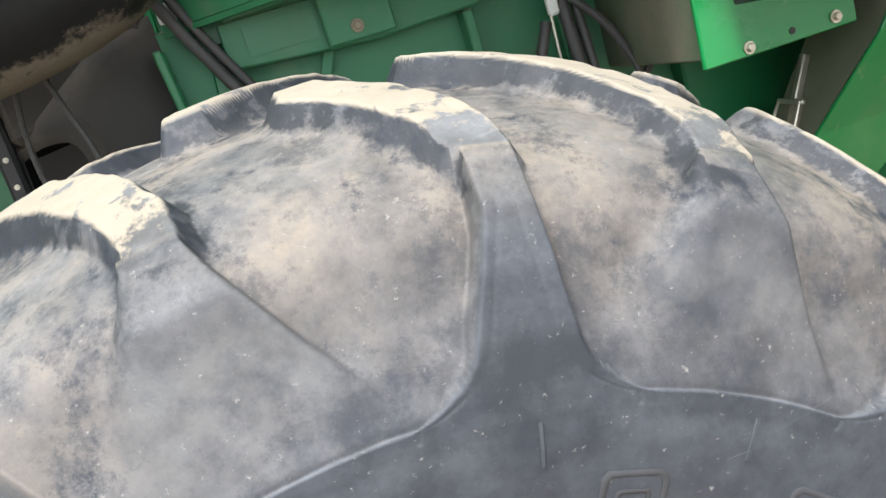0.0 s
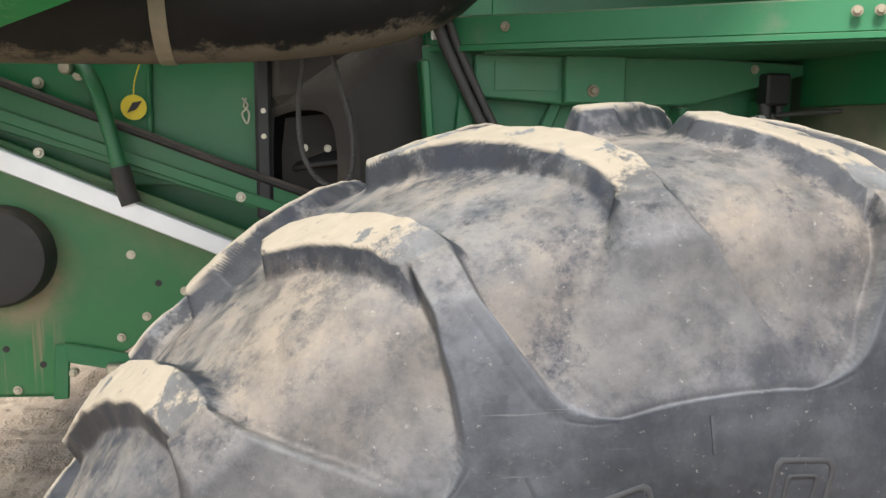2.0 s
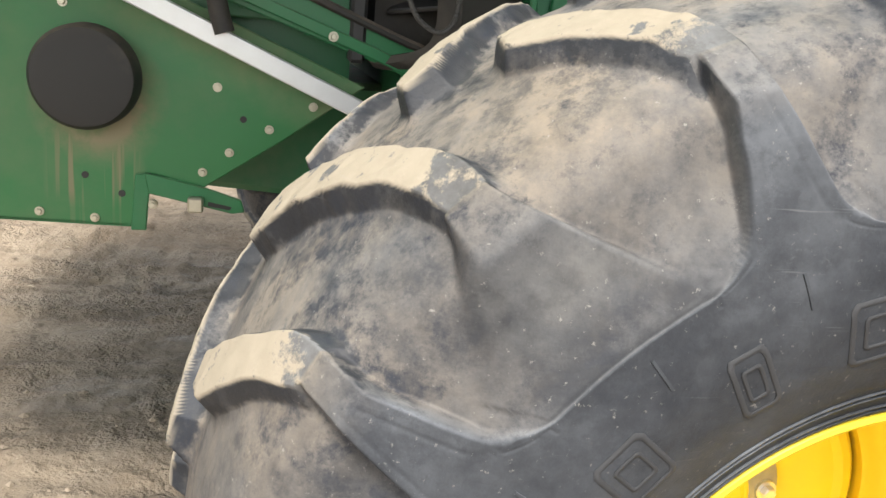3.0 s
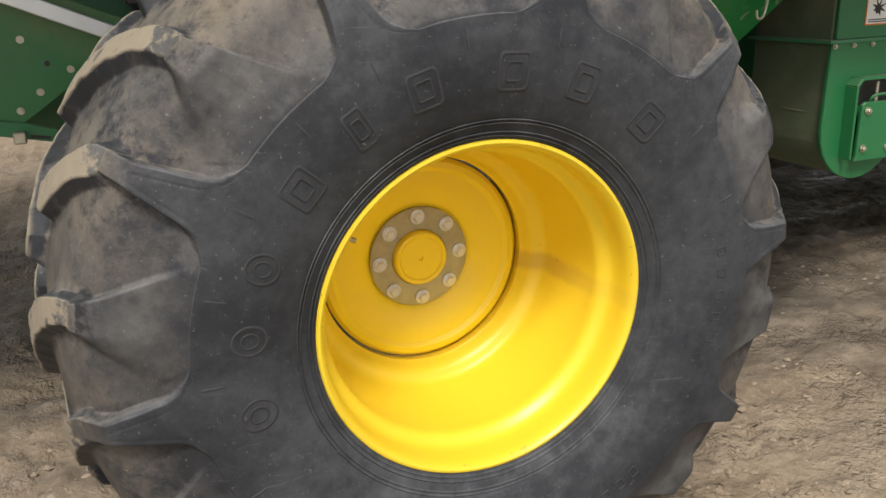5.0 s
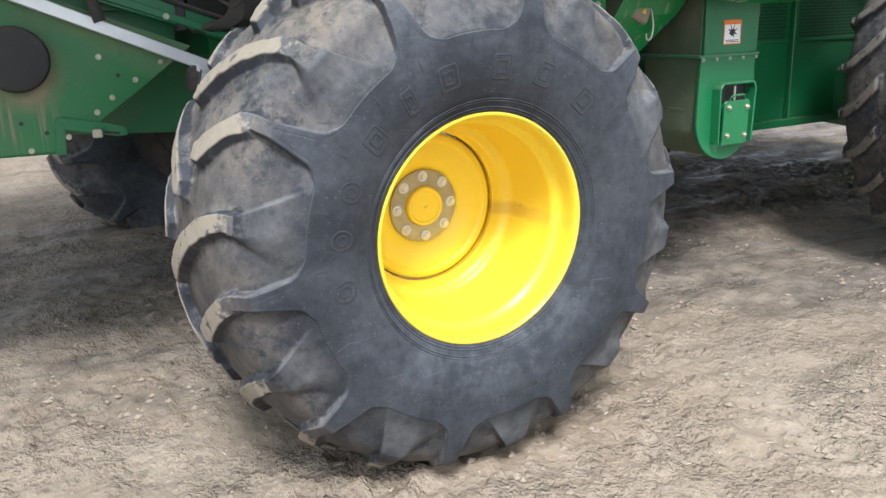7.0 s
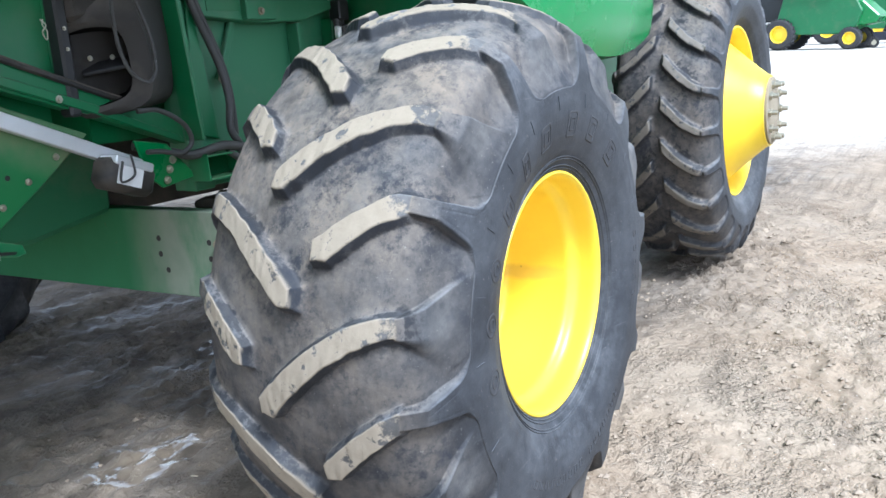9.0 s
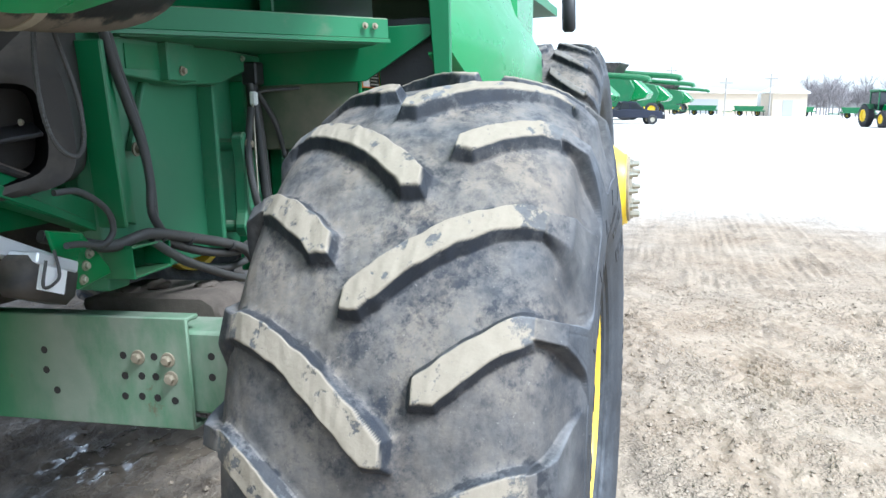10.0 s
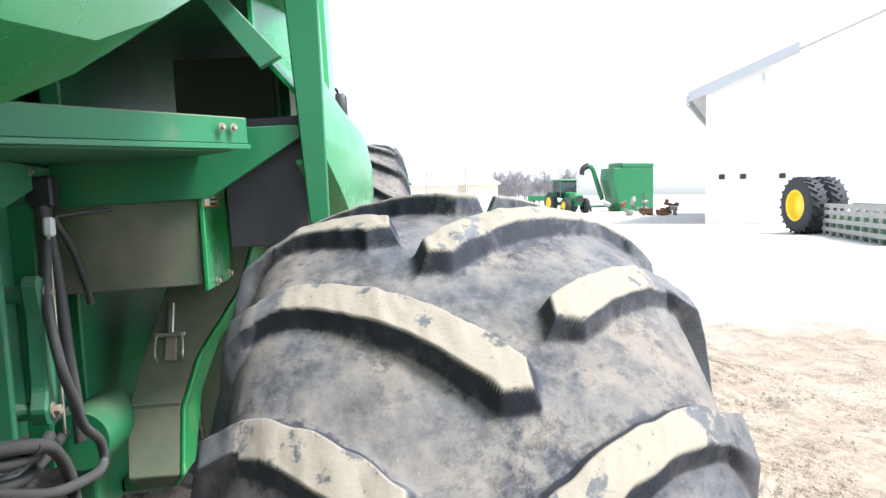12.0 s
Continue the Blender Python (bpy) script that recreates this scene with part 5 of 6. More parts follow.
def tailings_boot():
    """The leaning foot of the tailings elevator: a dust-caked rear panel, a green outer face, an over-centre latch."""
    levels = [(.84, 1.00, 1.075, 1.165, .08), (.88, .985, 1.045, 1.195, .13), (1.06, 1.068, 1.048, 1.208, .22), (1.20, 1.136, 1.005, 1.170, .29), (1.40, 1.230, .872, 1.105, .34), (1.66, 1.352, .80, 1.0, .38)]

    def loft(rows):
        bm = bmesh.new()
        rings = [[bm.verts.new(p) for p in row] for row in rows]
        for p, q in zip(rings, rings[1:]):
            for i in range(4):
                bm.faces.new((p[i], p[(i + 1) % 4], q[(i + 1) % 4], q[i]))
        bm.faces.new(rings[0])
        bm.faces.new(rings[-1])
        bmesh.ops.recalc_face_normals(bm, faces=bm.faces)
        bmesh.ops.bevel(bm, geom=list(bm.edges), offset=0.003, segments=1, affect="EDGES")
        return bm
    body = part("tailings_boot", loft([((x, yr, z), (x, yl, z), (x + d, yl, z), (x + d, yr, z)) for z, x, yr, yl, d in levels]), BROWN_PANEL, combine, "dust-caked tailings elevator boot")
    part("boot_cover", loft([((x - .006, yr - .014, z), (x - .006, yr - .002, z), (x + d + .02, yr - .002, z), (x + d + .02, yr - .014, z)) for z, x, yr, yl, d in levels]), SCRATCHED, body, "scratched bright green boot cover plate")
    part("panel_seam", box(1.07, 1.08, 1.05, 1.20, 1.066, 1.078, 0.001), BROWN_PANEL, body)
    lean = Matrix.Translation((1.168, 1.085, 1.285)) @ pose(0, 0, 0, 0, 25.7, 0) @ Matrix.Translation((-.818, -1.005, -1.31))
    latch = part("latch", box(.808, .826, .993, 1.013, 1.29, 1.40, 0.003), STEEL, combine, "over-centre steel latch with hooks")
    latch.matrix_world = lean
    for y, bend in ((.965, -.004), (1.04, .004)):
        part("hook", tube([(.80, y, 1.29), (.798, y + bend, 1.26), (.80, y + bend, 1.225), (.82, y, 1.21)], 0.004, 6), STEEL, latch)
    part("latch_bar", box(.80, .81, .955, 1.05, 1.285, 1.297, 0.002), STEEL, latch)
    part("latch_base", box(.815, .832, .985, 1.02, 1.21, 1.29, 0.003), HUB_DUST, latch)


tailings_boot()
drum = part("auger_end", lathe([(.0, .08), (.02, .085), (.30, .085), (.32, .0)], 32), GREEN, combine, "", 40)
drum.matrix_world = pose(.84, 1.27, 1.04, 0, 0, -90)
mirror = part("mirror", box(5.27, 5.33, .605, .72, 2.20, 2.50, 0.025), PLASTIC, combine, "black wing mirror on a bracket", 50)
part("mirror_arm", tube([(5.3, .66, 2.47), (5.32, .76, 2.56), (5.34, 1.4, 2.6)], 0.016, 8), PLASTIC, mirror)
grip_tool = part("grease_box", box(1.33, 1.43, .85, .885, 1.37, 1.48, 0.01), HUB_DUST, combine, "grey tool box with hook on the elevator")
grip_tool.matrix_world = pose(1.38, 0, 1.425, 0, 25) @ Matrix.Translation((-1.38, 0, -1.425))
part("hook", tube([(1.42, .85, 1.44), (1.46, .845, 1.38), (1.47, .845, 1.33), (1.45, .845, 1.315), (1.435, .845, 1.335)], 0.005, 6), STEEL, grip_tool)
part("alert_mark", prism([(1.375, 1.41), (1.40, 1.41), (1.3875, 1.435)], .8485, .8502, 0), TAG_YELLOW, grip_tool)


def elevator():
    def boot_outline(r, cx, cz, top, left, right):
        return [(left, top)] + [(cx - r * math.cos(a), cz - r * math.sin(a)) for a in (math.pi * k / 14 for k in range(15))] + [(right, top)]
    body = part("elevator", prism(boot_outline(.165, 1.805, .90, 2.2, 1.66, 1.985), .76, 1.12, 0.004), BROWN_PANEL, combine, "clean grain elevator leg with green face and dusty side")
    part("face_plate", prism(boot_outline(.178, 1.80, .905, 1.205, 1.632, 1.985), .740, .758, 0.003), GREEN, body)
    part("face_plate", prism([(1.65, 1.215), (1.99, 1.215), (2.03, 2.2), (1.66, 2.2)], .742, .758, 0.003), GREEN, body)
    part("flange", box(1.615, 2.0, .732, 1.13, 1.203, 1.216, 0.002), GREEN_DUSTY, body)
    for k in range(5):
        bolt(body, 1.64 + .085 * k, .738, 1.195, 0.0075)
    frame_z = [(1.715, .81), (1.715, 1.06), (1.735, 1.085), (1.93, 1.085), (1.945, 1.06), (1.93, .81)]
    for a, b in zip(frame_z, frame_z[1:]):
        d = Vector((b[0] - a[0], 0, b[1] - a[1]))
        n = Vector((-d.z, 0, d.x)).normalized() * 0.005
        part("door_rim", prism([(a[0] - n.x, a[1] - n.z), (b[0] - n.x, b[1] - n.z), (b[0] + n.x, b[1] + n.z), (a[0] + n.x, a[1] + n.z)], .69, .741, 0.001), GREEN, body)
    part("door", prism([(1.745, .815), (1.75, .995), (1.765, 1.005), (1.905, 1.005), (1.915, .995), (1.905, .80), (1.74, .80)], .695, .71, 0.003), GREEN, body)
    # Flat black sheet on the face, painting the dark of a recess above the door.
    part("door_recess", box(1.73, 1.93, .738, .7405, .99, 1.08, 0), BLACK, body)
    for bx, bz in [(1.775, .975), (1.895, .972), (1.77, .845), (1.885, .84)]:
        bolt(body, bx, .694, bz, 0.011)
    part("tension_bolt", tube([(1.83, .715, 1.07), (1.83, .715, 1.0)], 0.006, 8, smooth=False), STEEL, body)
    part("door_handle", tube([(1.785, .70, 1.005), (1.79, .69, 1.025), (1.83, .685, 1.03), (1.87, .69, 1.025), (1.88, .70, 1.005)], 0.005, 8), GREEN, body)
    part("hinge_sticker", box(1.955, 1.968, .738, .741, .90, .99, 0), WHITE, body)
    part("side_handle", tube([(1.655, .80, .97), (1.645, .85, .965), (1.645, .95, .965), (1.655, 1.0, .97)], 0.006, 8), BROWN_PANEL, body)
    warning_label(combine, 1.77, 1.872, 1.262, 1.362, .742, False)
    return body


elevator()

# ---- body behind, screens and underside ----
main = part("body_side", box(1.02, 4.6, 1.30, 1.36, .74, 2.3, 0.006), GREEN, combine, "green lower body side")
part("sill", box(2.0, 4.4, 1.255, 1.30, .735, .78, 0.004), GREEN, main)
for sx in (2.15, 2.9, 3.6):
    part("body_post", box(sx, sx + .035, 1.262, 1.30, .78, 2.0, 0.004), GREEN, main)
part("seam", box(2.15, 3.6, 1.285, 1.30, 1.215, 1.235, 0.002), GREEN, main)


def screen():
    bm = bmesh.new()
    for x0, x1 in ((2.20, 2.88), (2.95, 3.58)):
        n, m = int((x1 - x0) / .021), 34
        for i in range(n):
            for j in range(m):
                x, z = x0 + .021 * i + (.0105 if j % 2 else 0), 1.245 + .0185 * j
                vs = [bm.verts.new((x + .0075 * math.cos(math.tau * k / 6), 1.297, z + .0075 * math.sin(math.tau * k / 6))) for k in range(6)]
                bm.faces.new(vs)
    return tagged(part("perforation", bm, BLACK, main), "perforated screen panel", kind="stuff")


screen()
step = part("step", box(1.25, 1.80, 1.16, 1.30, .75, .80, 0.008), GREEN, combine, "small green step below the body")
# Added dark block that stops light and sky from showing under the body.
part("underbody", box(-.1, 4.4, 1.95, 2.95, .98, 1.3, 0.0), DUSTY_BLACK, combine)
part("chopper_housing", prism([(-1.55, 1.32), (-1.35, 1.02), (-.45, .96), (-.1, 1.02), (-.1, 1.32)], 1.78, 2.9, 0.02), GREEN_DUSTY, combine, "grimy green chopper housing under the body")
body_bm = box(-2.2, 4.6, 1.43, 2.95, 1.72, 3.4, 0.03)
box(-2.2, -.53, 1.43, 2.95, 1.30, 1.715, 0.0, body_bm)
box(-.40, 4.6, 1.43, 2.95, 1.30, 1.715, 0.0, body_bm)
part("main_body", body_bm, GREEN, combine, "tall green harvester body")
part("front_axle", box(3.35, 3.8, .8, 3.4, .75, 1.05, 0.02), GREEN_DUSTY, combine)
# Unseen upper block, added for the shade its overhang casts.
part("grain_tank", prism([(-.4, 3.1), (4.2, 3.1), (4.5, 4.0), (-.7, 4.0)], .75, 3.4, 0.03), GREEN, combine)

part("header_feeder", prism([(4.4, .6), (5.6, .35), (5.7, .9), (4.4, 1.6)], 1.5, 2.8, 0.02), GREEN_DUSTY, combine)


def opposite(wheel, x, y, z, name_label, coarse):
    """The same wheel on the far side of the machine, turned about, with a plainer tyre."""
    twin = wheel.copy()
    scene.collection.objects.link(twin)
    twin["label"] = name_label
    twin.matrix_basis = pose(x, y, z, 0, 0, 180)
    for c in wheel.children:
        if c.name.startswith(("moulded", "stud", "bolt", "valve")):
            continue
        d = c.copy()
        scene.collection.objects.link(d)
        d.parent = twin
        if c.name.startswith("tyre"):
            d.data = coarse


opposite(WHEEL, -.06, 4.1, .80, "rear steering wheel on the far side", rear_tyre_mesh(540, 30))
# Added dark disc: stands for the deep shade that hides the far yellow rim.
cover = part("hub_cover", lathe([(-.06, .0), (-.05, .20), (.02, .22), (.05, .40), (.02, .47), (.0, .47)], 48), DUSTY_BLACK, combine, "dark disc added for the shade over the far wheel's rim", 40)
cover.matrix_world = pose(-.06, 3.47, .80)
opposite(FRONT_WHEEL, 3.57, 3.85, .985, "front drive wheel on the far side", front_tyre_mesh(540, 26))
combine.matrix_world = Matrix.Translation((0, 0.3, 0.015)) @ pose(0, 0, 0, -3.0) @ Matrix.Translation((0, -0.3, 0))

# ---- the yard beyond: parked machines, sheds, trees ----
PALE = plain("pale_sheet_metal", (0.78, 0.77, 0.74), 0.55, 0.1, 0.04, 2.0)
FASCIA = plain("grey_fascia", (0.42, 0.43, 0.44), 0.5, 0.2, 0.08, 4.0)
TAN_WALL = plain("tan_sheet_wall", (0.62, 0.52, 0.40), 0.7, 0.0, 0.08, 1.0)
TRUCK = plain("dark_blue_truck_paint", (0.02, 0.025, 0.045), 0.2, 0.2, 0.1, 3.0)
TIMBER = plain("weathered_timber", (0.36, 0.34, 0.31), 0.85, 0.0, 0.3, 6.0)
RUST = plain("rusty_iron", (0.16, 0.085, 0.05), 0.85, 0.2, 0.4, 5.0)
# Bark faded to pale grey, so distance haze sits in its colour.
HAZY_BARK = plain("hazy_bark", (0.27, 0.25, 0.255), 0.9, 0.0, 0.3, 3.0)
FAR_TYRE = plain("far_tyre_rubber", (0.035, 0.036, 0.04), 0.8, 0.0, 0.3, 4.0)


def far_wheel(parent, x, y, z, r, w, rim=0.55, face=-1, name="wheel"):
    """A parked machine's wheel, axle along y, with lugs round the tread."""
    bm = lathe([(-w / 2, r * rim), (-w / 2, r * .82), (-w * .42, r * .93), (w * .42, r * .93), (w / 2, r * .82), (w / 2, r * rim)], 32, caps=False)
    lugs = bmesh.new()
    for k in range(22):
        a = math.tau * k / 22
        for s_ in (-1, 1):
            m = pose(0, 0, 0, 0, -math.degrees(a + (math.pi / 22 if s_ > 0 else 0)), 0) @ pose(r * .96, s_ * w * .24, 0, s_ * 35, 0, 0)
            box(-r * .04, r * .04, -w * .24, w * .24, -r * .03, r * .03, 0, lugs, m)
    wheel = part(name, bm, FAR_TYRE, parent)
    wheel.location = (x, y, z)
    tagged(part("tread_ring", lugs, FAR_TYRE, wheel), kind="stuff")
    part("rim", lathe([(-w * .5, r * rim), (-w * .46, r * rim * .9), (-w * .2, r * rim * .8), (-w * .3, r * rim * .35), (-w * .3, 0)] if face < 0 else
                      [(w * .5, r * rim), (w * .46, r * rim * .9), (w * .2, r * rim * .8), (w * .3, r * rim * .35), (w * .3, 0)], 24, caps=False), YELLOW, wheel)
    return wheel


def far_combine():
    """A parked combine, its length along x with the front at +x, its near side at -y."""
    t = thing("parked_combine", "green combine harvester with yellow stripe parked in a row", "combine harvester", "parked combines")
    part("body", prism([(-2.6, 1.3), (-2.9, 2.2), (-2.5, 2.9), (-.8, 3.2), (1.6, 3.2), (2.0, 1.5), (1.4, .9), (-1.8, .9)], -1.4, 1.4, 0.06), GREEN, t)
    part("rear_hood", prism([(-3.6, 1.5), (-3.8, 1.9), (-2.8, 2.8), (-2.5, 2.8), (-2.4, 1.3)], -1.2, 1.2, 0.08), GREEN_BRIGHT, t)
    part("stripe", box(-2.3, 1.2, -1.412, -1.402, 2.15, 2.32, 0), YELLOW, t, "yellow stripe")
    part("grain_tank", prism([(-1.4, 3.2), (1.5, 3.2), (2.0, 3.9), (-1.9, 3.9)], -1.6, 1.6, 0.03), DUSTY_BLACK, t)
    cab = part("cab", prism([(1.7, 1.7), (1.75, 3.5), (3.0, 3.6), (3.4, 3.2), (3.15, 1.7)], -.95, .95, 0.05), GLASS, t, "dark glass cab")
    part("cab_roof", box(1.65, 3.3, -1.0, 1.0, 3.55, 3.75, 0.06), GREEN, cab)
    part("unloading_auger", tube([(1.3, -1.65, 3.3), (.9, -1.75, 3.45), (-3.0, -1.8, 3.2), (-5.2, -1.8, 3.05), (-5.5, -1.8, 2.8)], 0.21, 12, per=3), GREEN, t)
    part("feeder", prism([(2.9, .5), (4.2, .3), (4.2, .8), (3.0, 1.6)], -.8, .8, 0.04), GREEN, t)
    part("ladder", box(1.5, 2.0, -1.75, -1.45, .6, 1.7, 0.03), GREEN_DUSTY, t)
    for y, f in ((-1.35, -1), (1.35, 1)):
        far_wheel(t, 1.7, y, .95, .95, .65, face=f)
        far_wheel(t, -2.3, y * .95, .66, .66, .5, face=f)
    return t


first = far_combine()
first.matrix_world = pose(68, 9.0, 0, 0, 0, 82) @ Matrix.Scale(1.22, 4)
for px, py, turn in ((90, 8.0, 82), (122, 6.1, 81), (172, 2.3, 80)):
    copy_thing(first, pose(px, py, 0, 0, 0, turn) @ Matrix.Scale(1.22, 4))


def pickup_truck():
    t = thing("pickup_truck", "dark blue crew-cab pickup truck parked before the combines", "pickup truck")
    part("body", prism([(-2.8, .55), (-2.8, 1.15), (-.9, 1.15), (-.85, 1.2), (1.2, 1.2), (2.55, 1.12), (2.75, .95), (2.75, .5)], -.95, .95, 0.05), TRUCK, t)
    cab = part("cab", prism([(-1.0, 1.15), (-.75, 1.78), (.45, 1.82), (1.25, 1.18)], -.85, .85, 0.06), GLASS, t)
    part("roof", box(-.75, .5, -.82, .82, 1.78, 1.86, 0.03), TRUCK, cab)
    part("pillar", prism([(-.1, 1.18), (.02, 1.18), (.02, 1.8), (-.1, 1.8)], -.87, .87, 0.01), TRUCK, cab)
    part("bumper", box(2.7, 2.9, -.95, .95, .45, .85, 0.04), PLASTIC, t)
    part("headlight", box(2.62, 2.78, -.9, -.6, .85, 1.02, 0.02), WHITE, t)
    part("headlight", box(2.62, 2.78, .6, .9, .85, 1.02, 0.02), WHITE, t)
    for x in (-1.85, 1.85):
        for y in (-.85, .85):
            w = part("wheel", lathe([(-.14, .2), (-.14, .36), (-.1, .4), (.1, .4), (.14, .36), (.14, .2)], 24, caps=False), FAR_TYRE, t)
            w.location = (x, y, .4)
            part("rim", lathe([(-.12, .22), (-.1, .2), (-.1, 0)] if y < 0 else [(.12, .22), (.1, .2), (.1, 0)], 16, caps=False), STEEL, w)
    return t


pickup_truck().matrix_world = pose(71.5, 3.7, 0, 0, 0, -75)


def tractor():
    t = thing("tractor", "green row-crop tractor facing the yard", "tractor")
    part("hood", prism([(.2, 1.1), (.2, 2.0), (2.2, 1.85), (2.5, 1.6), (2.5, 1.0)], -.45, .45, 0.08), GREEN_BRIGHT, t)
    part("grille", box(2.5, 2.56, -.36, .36, 1.05, 1.65, 0.03), PLASTIC, t)
    part("chassis", box(-1.4, 2.3, -.4, .4, .7, 1.1, 0.05), GREEN, t)
    cab = part("cab", prism([(-1.2, 1.5), (-1.3, 3.0), (.25, 3.0), (.45, 1.9), (.2, 1.4)], -.8, .8, 0.06), GLASS, t)
    part("cab_roof", box(-1.45, .4, -.9, .9, 3.0, 3.2, 0.08), GREEN, cab)
    for y in (-.82, .82):
        for x in (-1.2, .3):
            part("pillar", box(x - .05, x + .05, y - .03, y + .03, 1.5, 3.0, 0), GREEN, cab)
        part("fender", prism([(-1.9, 1.5), (-1.6, 2.0), (-.6, 2.0), (-.3, 1.5)], y * 1.25 - .25, y * 1.25 + .25, 0.05), GREEN, t)
    for y, f in ((-1.1, -1), (1.1, 1)):
        far_wheel(t, -1.1, y, .98, .98, .6, face=f)
        far_wheel(t, 1.7, y * .92, .72, .72, .5, face=f)
    return t


tractor().matrix_world = pose(78, -17.4, 0, 0, 0, 195)


def grain_cart():
    t = thing("grain_cart", "tall green grain cart with skirted sides and dark spout", "grain cart")
    part("hopper", prism([(-2.3, 3.6), (2.0, 3.6), (2.1, 2.6), (1.2, .02), (-2.3, .02)], -1.5, 1.5, 0.04, "y"), GREEN, t)
    part("rib", box(-2.32, 2.05, -1.54, -1.5, 2.95, 3.1, 0.01), GREEN_BRIGHT, t)
    part("tarp", box(-2.35, 1.2, -1.55, 1.55, 3.6, 4.05, 0.1), GREEN, t)
    part("auger", tube([(2.0, -1.2, 1.0), (2.6, -1.3, 2.6), (3.0, -1.35, 3.6), (3.6, -1.4, 3.9)], 0.24, 12), GREEN, t)
    part("spout", tube([(3.5, -1.4, 3.85), (4.0, -1.4, 3.6), (4.15, -1.4, 3.1)], 0.27, 12), PLASTIC, t)
    part("drawbar", box(1.3, 4.0, -.2, .2, .35, .55, 0.03), GREEN_DUSTY, t)
    part("jack", box(3.7, 3.85, -.07, .07, 0, .4, 0.01), PLASTIC, t)
    return t


grain_cart().matrix_world = pose(82, -24.3, 0, 0, 0, 100) @ Matrix.Diagonal((1, 1, 1.2, 1))


def implement(x, y, turn):
    t = thing("tillage_implement", "low green tillage implement parked in a row", "implement", "parked implements")
    part("frame", box(-2.6, 2.6, -.8, .8, .8, 1.0, 0.03), GREEN, t)
    part("hopper", prism([(-2.2, 1.0), (2.2, 1.0), (2.4, 1.7), (-2.4, 1.7)], -.5, .5, 0.04), GREEN, t)
    for k in range(6):
        part("opener", prism([(-2.4 + .9 * k, 1.0), (-2.2 + .9 * k, 1.0), (-2.35 + .9 * k, .05), (-2.45 + .9 * k, .05)], -.75, -.65, 0.01), PLASTIC, t)
    part("hitch", box(2.6, 4.2, -.1, .1, .6, .75, 0.02), GREEN_DUSTY, t)
    far_wheel(t, -1.4, -.9, .5, .5, .3)
    far_wheel(t, 1.4, -.9, .5, .5, .3)
    t.matrix_world = pose(x, y, 0, 0, 0, turn)
    return t


imp = implement(150, -4.5, 80)
for px, py, turn in ((150, -12.0, 85), (155, -20.5, 100), (150, 1.5, 80), (140, -27.0, 85)):
    copy_thing(imp, pose(px, py, 0, 0, 0, turn))


def shed():
    """The large pale shed: gable wall with fascia, long side, roof."""
    t = thing("machine_shed", "large pale metal machine shed with grey roof edge", "shed")
    W, E, R = 30.0, 7.25, 13.5
    part("wall", prism([(0, 0), (W, 0), (W, E), (W / 2, R), (0, E)], 0, .3, 0), PALE, t)
    part("wall", box(0, .3, .3, 28, 0, E, 0), PALE, t)
    k = (R - E) / (W / 2)
    part("roof", prism([(-.9, E - .9 * k + .05), (W / 2, R + .05), (W / 2, R + .3), (-.9, E - .9 * k + .3)], -.9, 28.5, 0), PALE, t)
    part("roof", prism([(W + .9, E - .9 * k + .05), (W / 2, R + .05), (W / 2, R + .3), (W + .9, E - .9 * k + .3)], -.9, 28.5, 0), PALE, t)
    part("fascia", prism([(-.9, E - .9 * k - .25), (4.7, E + 4.7 * k - .25), (4.7, E + 4.7 * k + .32), (-.9, E - .9 * k + .32)], -1.0, -.9, 0), FASCIA, t)
    part("gutter", box(-1.0, -.85, -1.0, 28, E - .9 * k - .35, E - .9 * k + .1, 0), FASCIA, t)
    for x in (.7, 1.8, 3.8, 12.0):
        lamp = part("wall_light", box(x, x + .32, -.12, 0, 2.45, 2.72, 0.02), PLASTIC, t)
    part("spotlight", tube([(3.0, -.95, E + 3.0 * k - .5), (3.0, -.95, E + 3.0 * k - .9)], 0.12, 8, smooth=False), FASCIA, t)
    part("big_door", box(14, 21, -.06, .0, 0, 5.2, 0.01), PALE, t)
    return t


shed().matrix_world = pose(44.2, -17.6, 0, 0, 0, -115)


def far_building(x, y, w, d, h, roof, mat, turn, label, seed):
    t = thing("farm_building", label, "building", "far farm buildings")
    part("wall", box(-w / 2, w / 2, -d / 2, d / 2, 0, h, 0), mat, t)
    part("roof", prism([(-w / 2 - .4, h), (w / 2 + .4, h), (w / 2 + .4, h + .25), (0, h + roof), (-w / 2 - .4, h + .25)], -d / 2 - .4, d / 2 + .4, 0), PALE, t)
    part("door", box(-w * .2, w * .1, -d / 2 - .05, -d / 2, 0, h * .7, 0), FASCIA, t)
    t.matrix_world = pose(x, y, 0, 0, 0, turn)


far_building(158, -18.2, 5.6, 9, 3.9, 1.6, TAN_WALL, -83, "small tan farm building with white roof", 1)
far_building(190, -6.5, 19, 12, 4.2, 1.2, TAN_WALL, -88, "long pale tan storage building", 2)


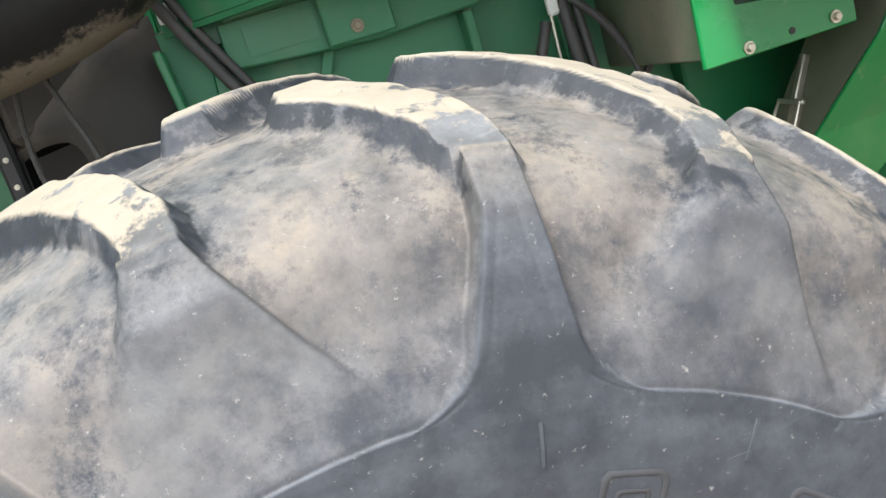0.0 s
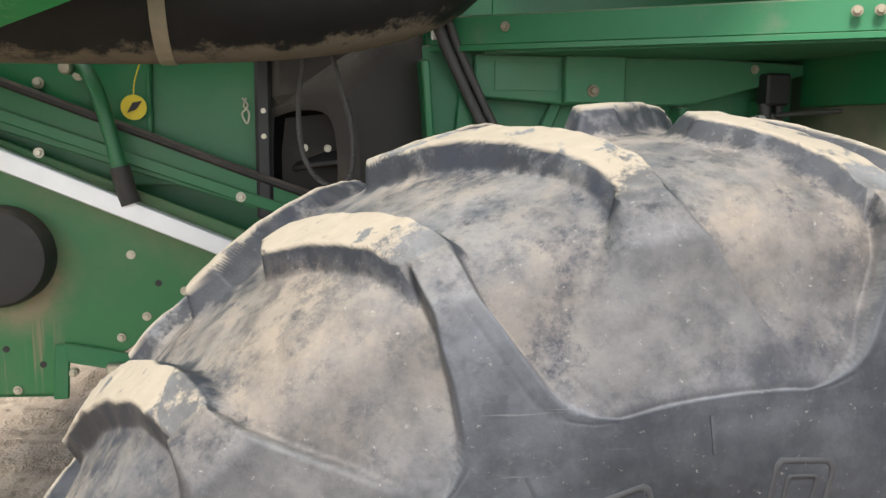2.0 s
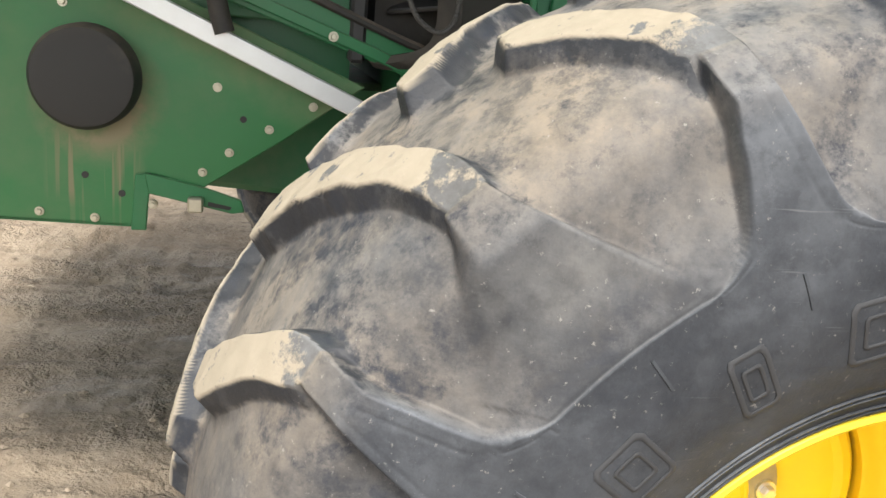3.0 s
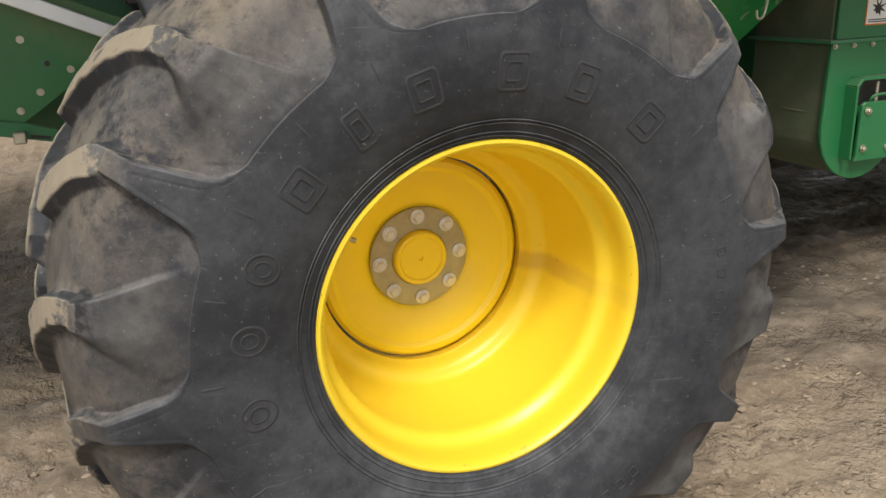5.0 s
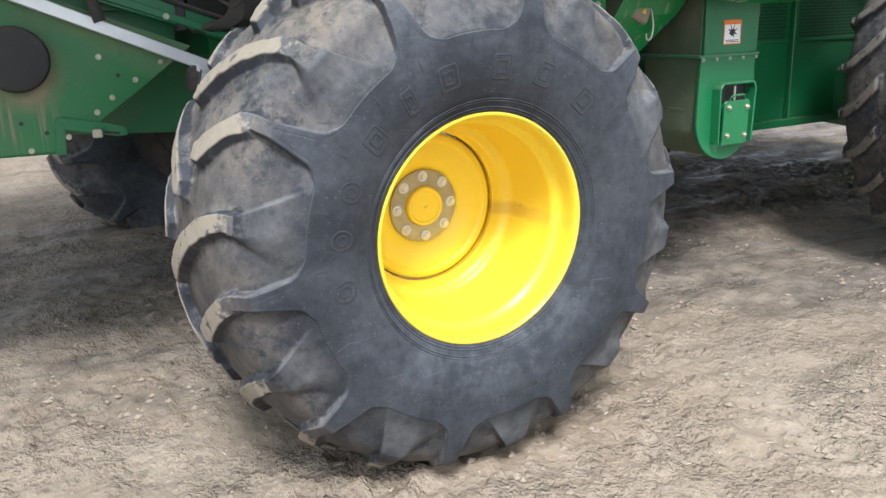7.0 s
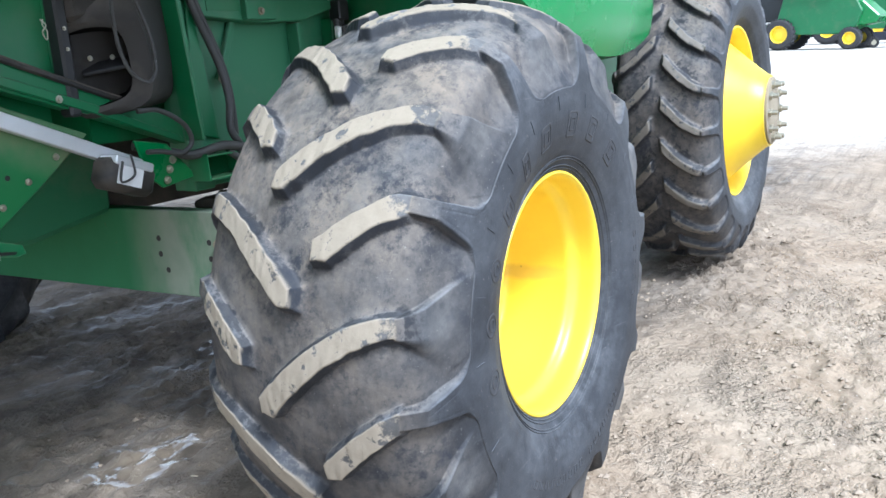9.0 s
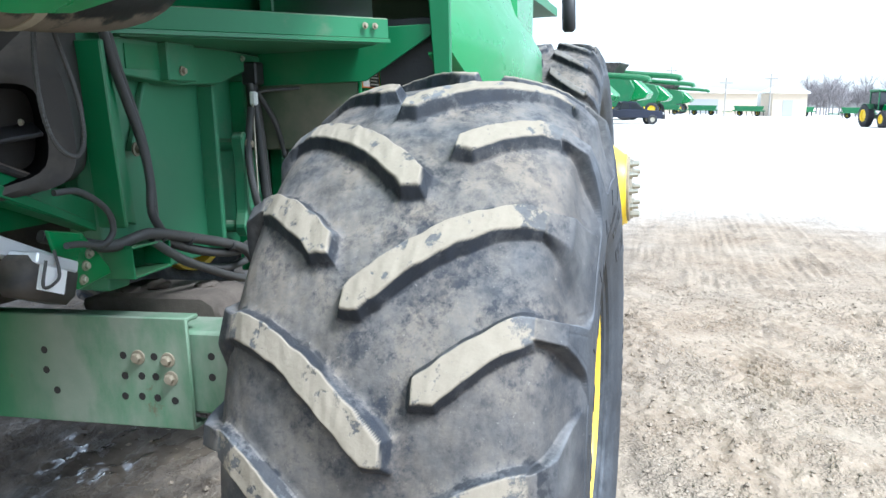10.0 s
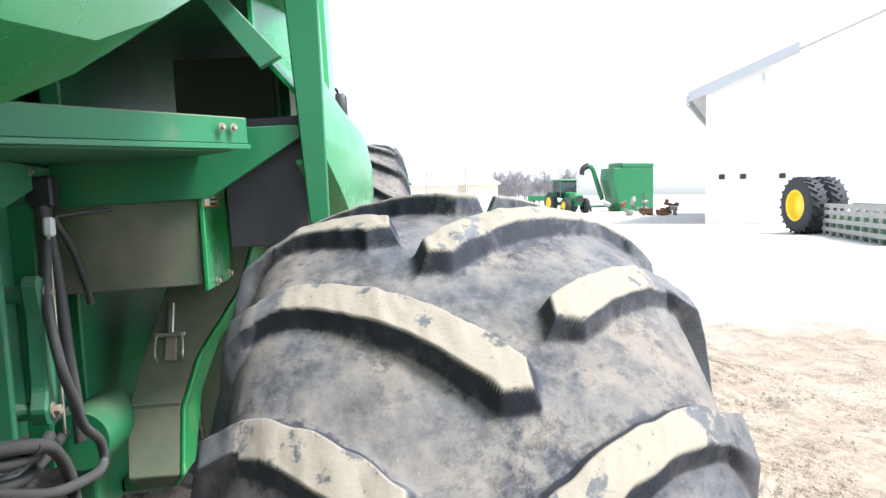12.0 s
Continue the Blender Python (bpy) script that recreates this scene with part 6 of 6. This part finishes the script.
def bare_tree(x, y, h, seed):
    rnd = random.Random(seed)
    t = thing("bare_tree", "bare leafless tree at the edge of the yard", "tree", "bare trees")
    part("trunk", tube([(0, 0, 0), (rnd.uniform(-.2, .2), 0, h * .3), (rnd.uniform(-.3, .3), rnd.uniform(-.3, .3), h * .6)], 0.16, 7, per=2), HAZY_BARK, t)
    bm = bmesh.new()
    for k in range(46):
        a, z0 = rnd.random() * math.tau, h * rnd.uniform(.18, .6)
        ln, up = h * rnd.uniform(.16, .36), rnd.uniform(.35, 1.0)
        p = Vector((rnd.uniform(-.1, .1), rnd.uniform(-.1, .1), z0))
        q = p + Vector((math.cos(a) * ln * (1 - up * .5), math.sin(a) * ln * (1 - up * .5), ln * up))
        m_ = (p + q) / 2 + Vector((0, 0, -.1 * ln))
        tube([p, m_, q], 0.05, 4, bm, per=2)
        for _ in range(5):
            b = p.lerp(q, rnd.uniform(.4, 1))
            c = b + Vector((rnd.uniform(-1, 1), rnd.uniform(-1, 1), rnd.uniform(.2, 1))) * ln * .35
            tube([b, c], 0.025, 3, bm, smooth=False)
    part("crown", bm, HAZY_BARK, t)
    t.location = (x, y, 0)


rnd_tree = random.Random(11)
for k in range(26):
    bare_tree(205 + rnd_tree.uniform(-12, 14), -29 - 18 * (k / 26) + rnd_tree.uniform(-1, 1), rnd_tree.uniform(6.5, 10.5), 40 + k)


def dual_wheels():
    t = thing("stacked_wheels", "pair of tall tractor wheels standing upright on the yard", "wheels")
    for y in (0.0, .78):
        far_wheel(t, 0, y, 1.0, 1.0, .68)
    return t


dual_wheels().matrix_world = pose(31.3, -16.55, 0, 0, 0, 186) @ Matrix.Scale(1.15, 4)


def rack(x0, y0, x1, y1):
    """A slatted timber rack along a line."""
    t = thing("slatted_rack", "weathered grey slatted rack beside the stacked wheels", "rack")
    n = (Vector((x1, y1, 0)) - Vector((x0, y0, 0)))
    L = n.length
    for k in range(9):
        part("post", box(L * k / 8 - .05, L * k / 8 + .05, -.05, .05, 0, 1.15, 0.01), TIMBER, t)
        part("post", box(L * k / 8 - .05, L * k / 8 + .05, .95, 1.05, 0, 1.15, 0.01), TIMBER, t)
    for z in (.18, .50, .82, 1.08):
        for y in (-.075, 1.05):
            part("slat", box(-.1, L + .1, y, y + .025, z, z + .16, 0.004), TIMBER, t)
    part("load", box(.1, L - .1, .1, .9, .05, .85, 0.03), GREEN_DUSTY, t)
    t.matrix_world = pose(x0, y0, 0, 0, 0, math.degrees(math.atan2(n.y, n.x)))


rack(30.4, -16.95, 23.0, -15.0)


def scrap_heap():
    t = thing("scrap_heap", "heap of rusty iron parts and timber on the yard", "scrap")
    rnd = random.Random(8)
    for k in range(26):
        w, d, h_ = rnd.uniform(.2, 1.2), rnd.uniform(.15, .5), rnd.uniform(.1, .45)
        ob = part("scrap_piece", box(-w / 2, w / 2, -d / 2, d / 2, 0, h_, 0.02), RUST if k % 3 else TIMBER, t)
        ob.matrix_world = pose(rnd.uniform(-.8, .8), rnd.gauss(0, 1.3), .02 + rnd.random() ** 2 * 1.0, rnd.uniform(-25, 25), rnd.uniform(-25, 25), rnd.uniform(0, 180))
    part("pole", tube([(0, 1.0, 0), (.1, 1.1, 1.9)], .05, 6, smooth=False), RUST, t)
    t.matrix_world = pose(64, -21.5, 0)


scrap_heap()
for px, py, hh in ((170, 1.0, 9.0), (150, -15.2, 7.0), (140, -7.6, 6.0)):
    pole = thing("utility_pole", "slim wooden utility pole far across the yard", "pole", "utility poles")
    part("shaft", tube([(0, 0, 0), (0, 0, hh)], 0.13, 8, smooth=False), TIMBER, pole)
    part("crossarm", box(-.08, .08, -1.0, 1.0, hh - .9, hh - .7, 0), TIMBER, pole)
    pole.location = (px, py, 0)
